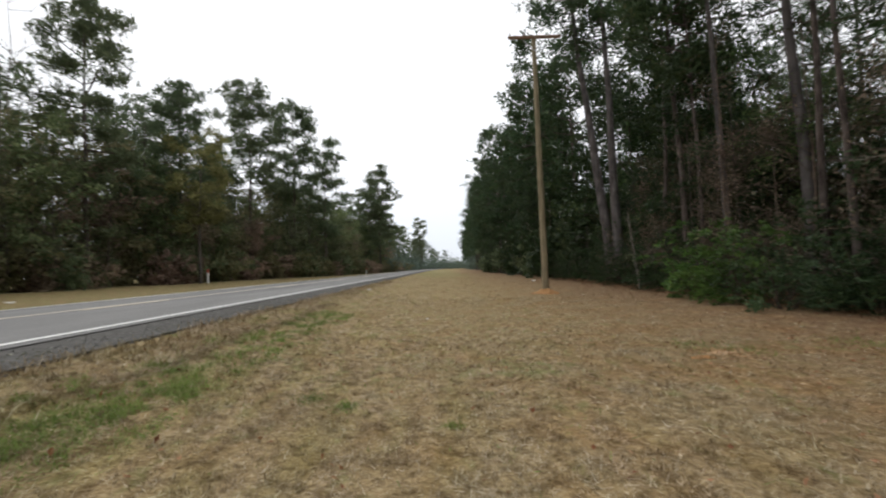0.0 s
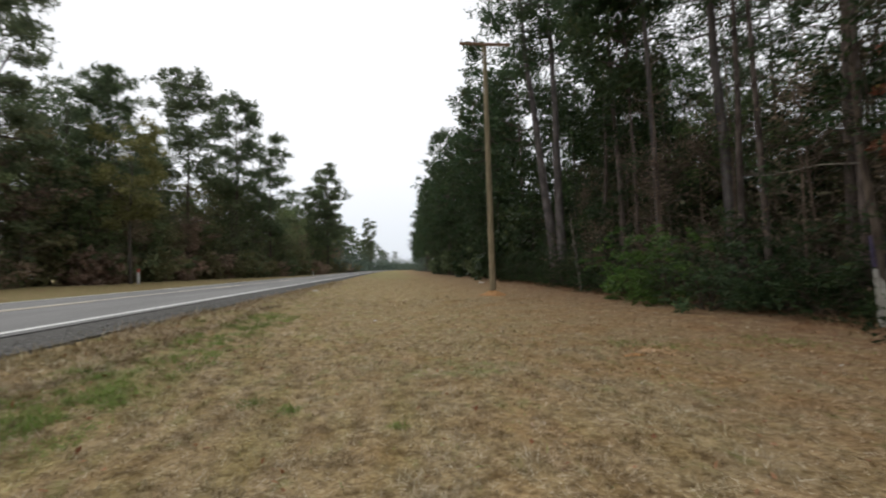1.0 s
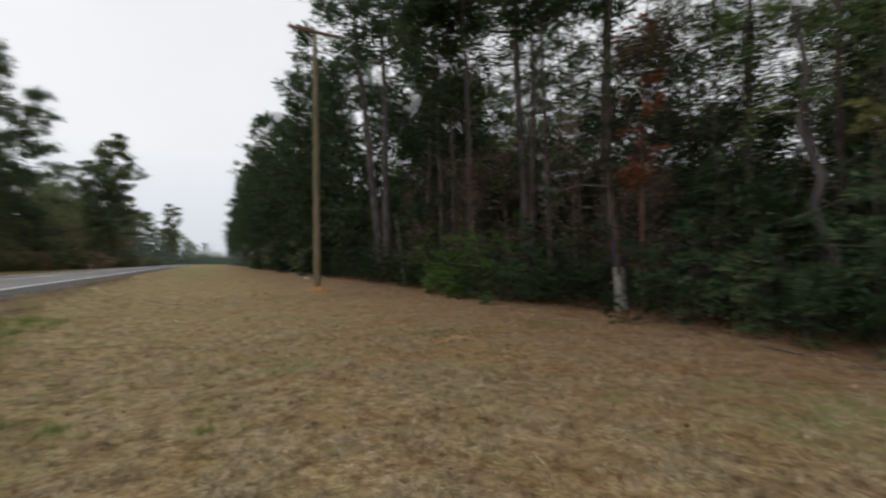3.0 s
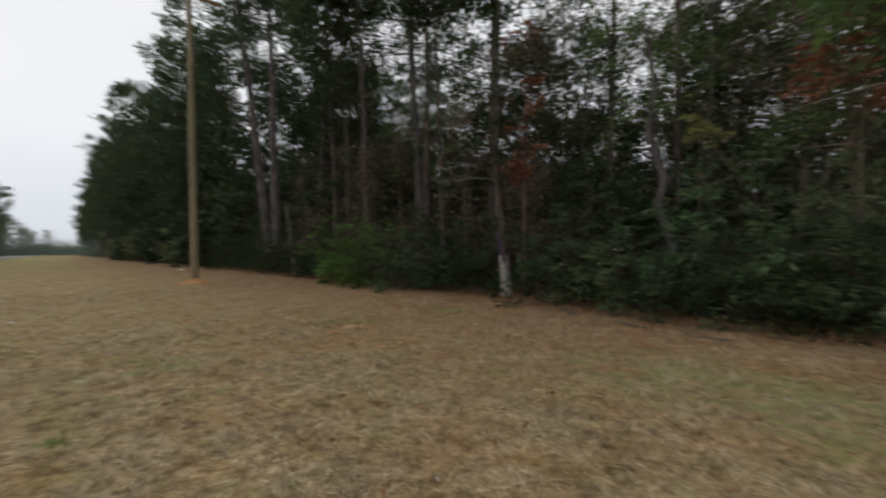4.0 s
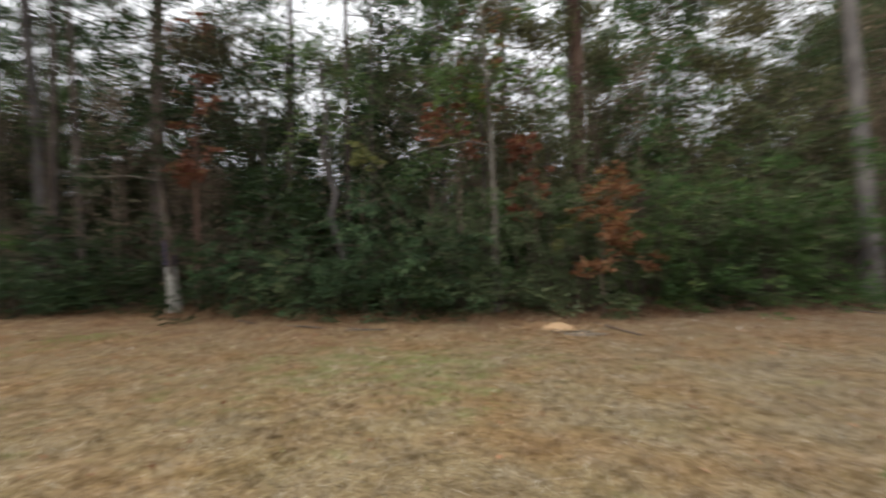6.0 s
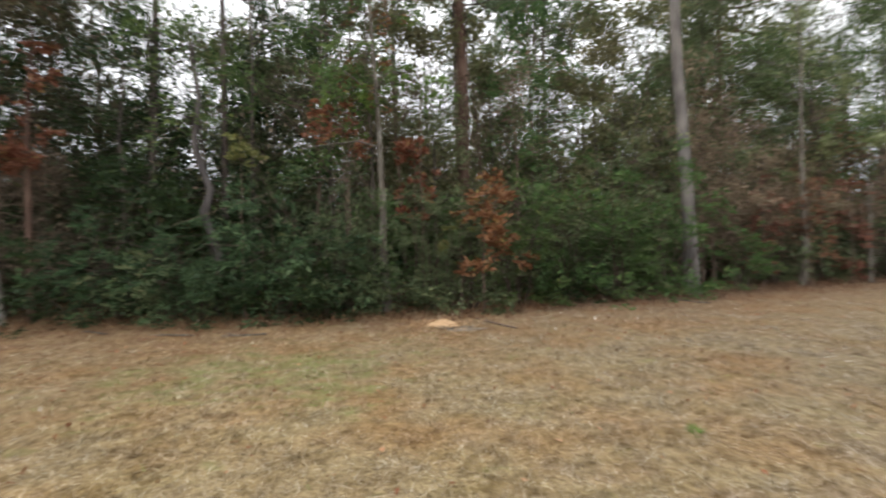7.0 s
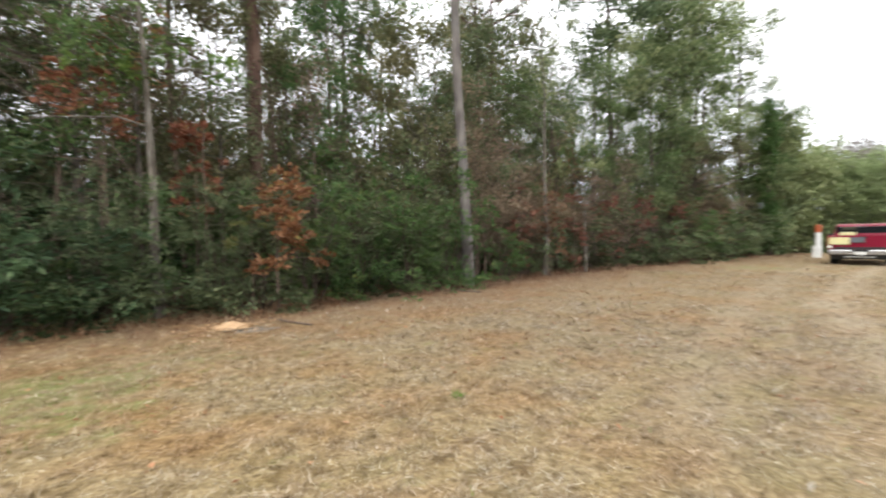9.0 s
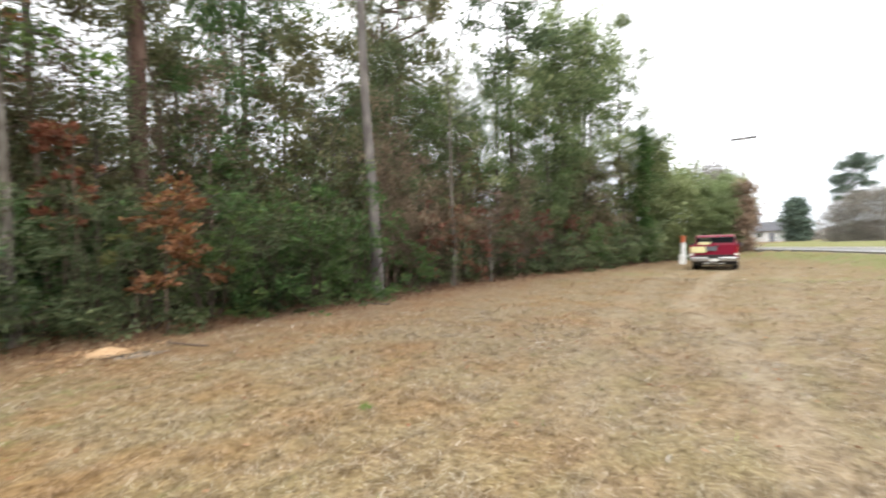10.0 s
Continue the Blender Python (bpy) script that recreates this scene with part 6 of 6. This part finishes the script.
mid = blades(2, x[k], y[k], 0.085, 0.014, 0.4)
x, y = scatter(33, 85000, 16.0, 60.0, 0.8)
k = keep(x, y) & (np.abs(x) < 40)
mid = join([mid, blades(34, x[k], y[k], 0.14, 0.035, 0.3)])
r = np.random.default_rng(21)
y = r.uniform(-6, 34, 16000)
x = EDGE_X + np.abs(r.normal(size=16000)) * 0.35 + 0.18 * np.sin(y * 1.7) * np.sin(y * 0.61 + 1) + 0.05
bank = blades(22, x, y, 0.13, 0.012, 0.7)
y = r.uniform(-36, 40, 26000)
x = wood_edge(y) + r.normal(size=26000) * 0.45 + 0.35 + 0.25 * np.sin(y * 2.1) * np.sin(y * 0.83)
fringe = blades(23, x, y, 0.2, 0.012, 0.9)
y = r.uniform(2.5, 14, 5200)
x = -2.85 + 0.1 * np.sin(y * 1.4) + r.normal(size=5200) * 0.07
windrow = blades(25, x, y, 0.12, 0.009, 0.4)
STRAW = blade_material("pine_straw_needles", [(0, (0.08, 0.045, 0.028)), (0.5, (0.17, 0.1, 0.06)), (0.9, (0.28, 0.18, 0.11)), (1, (0.42, 0.33, 0.23))])
y = r.uniform(-36, 40, 40000)
x = wood_edge(y) - np.abs(r.normal(size=40000)) * np.where(y > 2, 2.4, 1.5) + 0.8
straw = blades(24, x, y, 0.13, 0.008, 0.25)
x, y = scatter(31, 2600, 1.0, 11.0, 0.6)
x, y = (np.repeat(c, 22) + r.normal(size=len(c) * 22) * 0.07 for c in (x, y))
k = keep(x, y)
swath = blades(32, x[k], y[k], 0.11, 0.007, 0.35)
tagged(new("pine_straw", mesh_of("pine_straw", *join([straw, fringe]), STRAW)), "red-brown pine straw and dead stalks along the wood", "pine straw", kind="stuff")
tagged(new("dry_grass", mesh_of("dry_grass", *join([near, mid, bank, swath, windrow]), GRASS_DRY)), "short dry straw-coloured mown grass", "grass", kind="stuff")
x, y = scatter(3, 160000, 1.2, 16.0, 0.62)
chance = np.random.default_rng(4).uniform(0, 1, len(x))
patch = 0.5 + 0.5 * np.sin(x * 2.3 + 1.7 * np.sin(y * 1.1)) * np.sin(y * 1.9 + 1.3 * np.sin(x * 1.5))
k = keep(x, y) & (chance < np.maximum(green_share(x, y) - 0.1, 0.02) * patch ** 1.5)
gx_, gy_ = [x[k]], [y[k]]
r = np.random.default_rng(15)
for x0, y0, rr, n in ((-2.2, 4.9, 0.16, 420), (-2.05, 4.6, 0.1, 260), (-2.35, 4.0, 0.1, 200), (-2.55, 3.6, 0.1, 160), (-0.5, 4.7, 0.07, 160), (-0.9, 4.9, 0.09, 160), (4.7, 7.3, 0.25, 300), (7.2, 7.0, 0.3, 420), (5.2, 7.0, 0.2, 160)):
    gx_.append(x0 + r.normal(size=n) * rr * 0.85)
    gy_.append(y0 + r.normal(size=n) * rr * 1.25)
for _ in range(170):
    y0 = 2.6 + 9.5 * r.uniform() ** 1.4
    x0, rr, n = -2.4 + r.normal() * 0.27 + 0.06 * math.sin(y0 * 1.3), r.uniform(0.03, 0.1), int(r.uniform(20, 100))
    gx_.append(x0 + r.normal(size=n) * rr)
    gy_.append(y0 + r.normal(size=n) * rr * 1.5)
x, y = np.concatenate(gx_), np.concatenate(gy_)
tagged(new("green_grass", mesh_of("green_grass", *blades(5, x, y, 0.075, 0.009, 0.7), GRASS_GREEN)), "tufts of fresh green grass among the dry", "grass", kind="stuff")
x, y = scatter(6, 16000, 1.5, 14.0, 0.6)
chance = np.random.default_rng(7).uniform(0, 1, len(x))
k = keep(x, y) & (chance < 0.13 + 0.87 * litter_share(x, y) ** 1.5)
at = np.stack([x[k], y[k], land(x[k], y[k]) + 0.015], 1)
tagged(new("leaf_litter", mesh_of("leaf_litter", *leaves(np.random.default_rng(8), at, 0.06, 0.034, 1.5), DEAD_LEAF)), "fallen brown leaves and pine straw on the grass", "leaf litter", kind="stuff")
for i, (x0, y0, rr) in enumerate(((0.6, 4.15, 0.1), (3.2, -2.8, 0.05))):
    r = np.random.default_rng(300 + i)
    x, y = x0 + r.normal(size=130) * rr * 0.5, y0 + r.normal(size=130) * rr * 0.5
    tagged(new("grass_tuft", mesh_of("grass_tuft", *blades(310 + i, x, y, 0.06, 0.007, 0.8), GRASS_GREEN)), "small green tuft standing in the dry grass", "grass tuft", "green grass tufts")

# loose stones along the crumbling edge of the road
r = np.random.default_rng(61)
n = 4000
y = np.where(r.uniform(0, 1, n) < 0.75, r.uniform(-3, 16, n), r.uniform(-8, 40, n))
off = np.clip(r.normal(size=n) * 0.26, -0.5, 0.38) - 0.2
size = r.uniform(0.006, 0.016, n) * r.choice([1, 1, 1.5], n)
p = np.stack([EDGE_X + off, y, np.interp(off, [-1, -0.74, 0.05, 0.4], [0.715, 0.712, 0.63, 0.57]) + size * 0.2], 1)
a, b = r.uniform(0, 6.28, n), r.uniform(0.5, 1.0, n)
u = np.stack([np.cos(a), np.sin(a), r.normal(size=n) * 0.3], 1) * size[:, None]
w = np.stack([-np.sin(a) * b, np.cos(a) * b, r.normal(size=n) * 0.3], 1) * size[:, None]
up = np.stack([np.zeros(n), np.zeros(n), size * 0.7], 1)
V = np.stack([p + u, p + w, p - u, p - w, p + up, p - up], 1).reshape(-1, 3)
T = (np.arange(n)[:, None, None] * 6 + np.array([(0, 1, 4), (1, 2, 4), (2, 3, 4), (3, 0, 4), (1, 0, 5), (2, 1, 5), (3, 2, 5), (0, 3, 5)])[None]).reshape(-1, 3)
PEBBLE = blade_material("road_gravel", [(0, (0.12, 0.118, 0.116)), (0.6, (0.17, 0.167, 0.163)), (0.95, (0.22, 0.216, 0.21)), (1, (0.36, 0.35, 0.34))])
tagged(new("loose_gravel", mesh_of("loose_gravel", V, T, PEBBLE)), "loose dark gravel along the broken road edge", "gravel", kind="stuff")
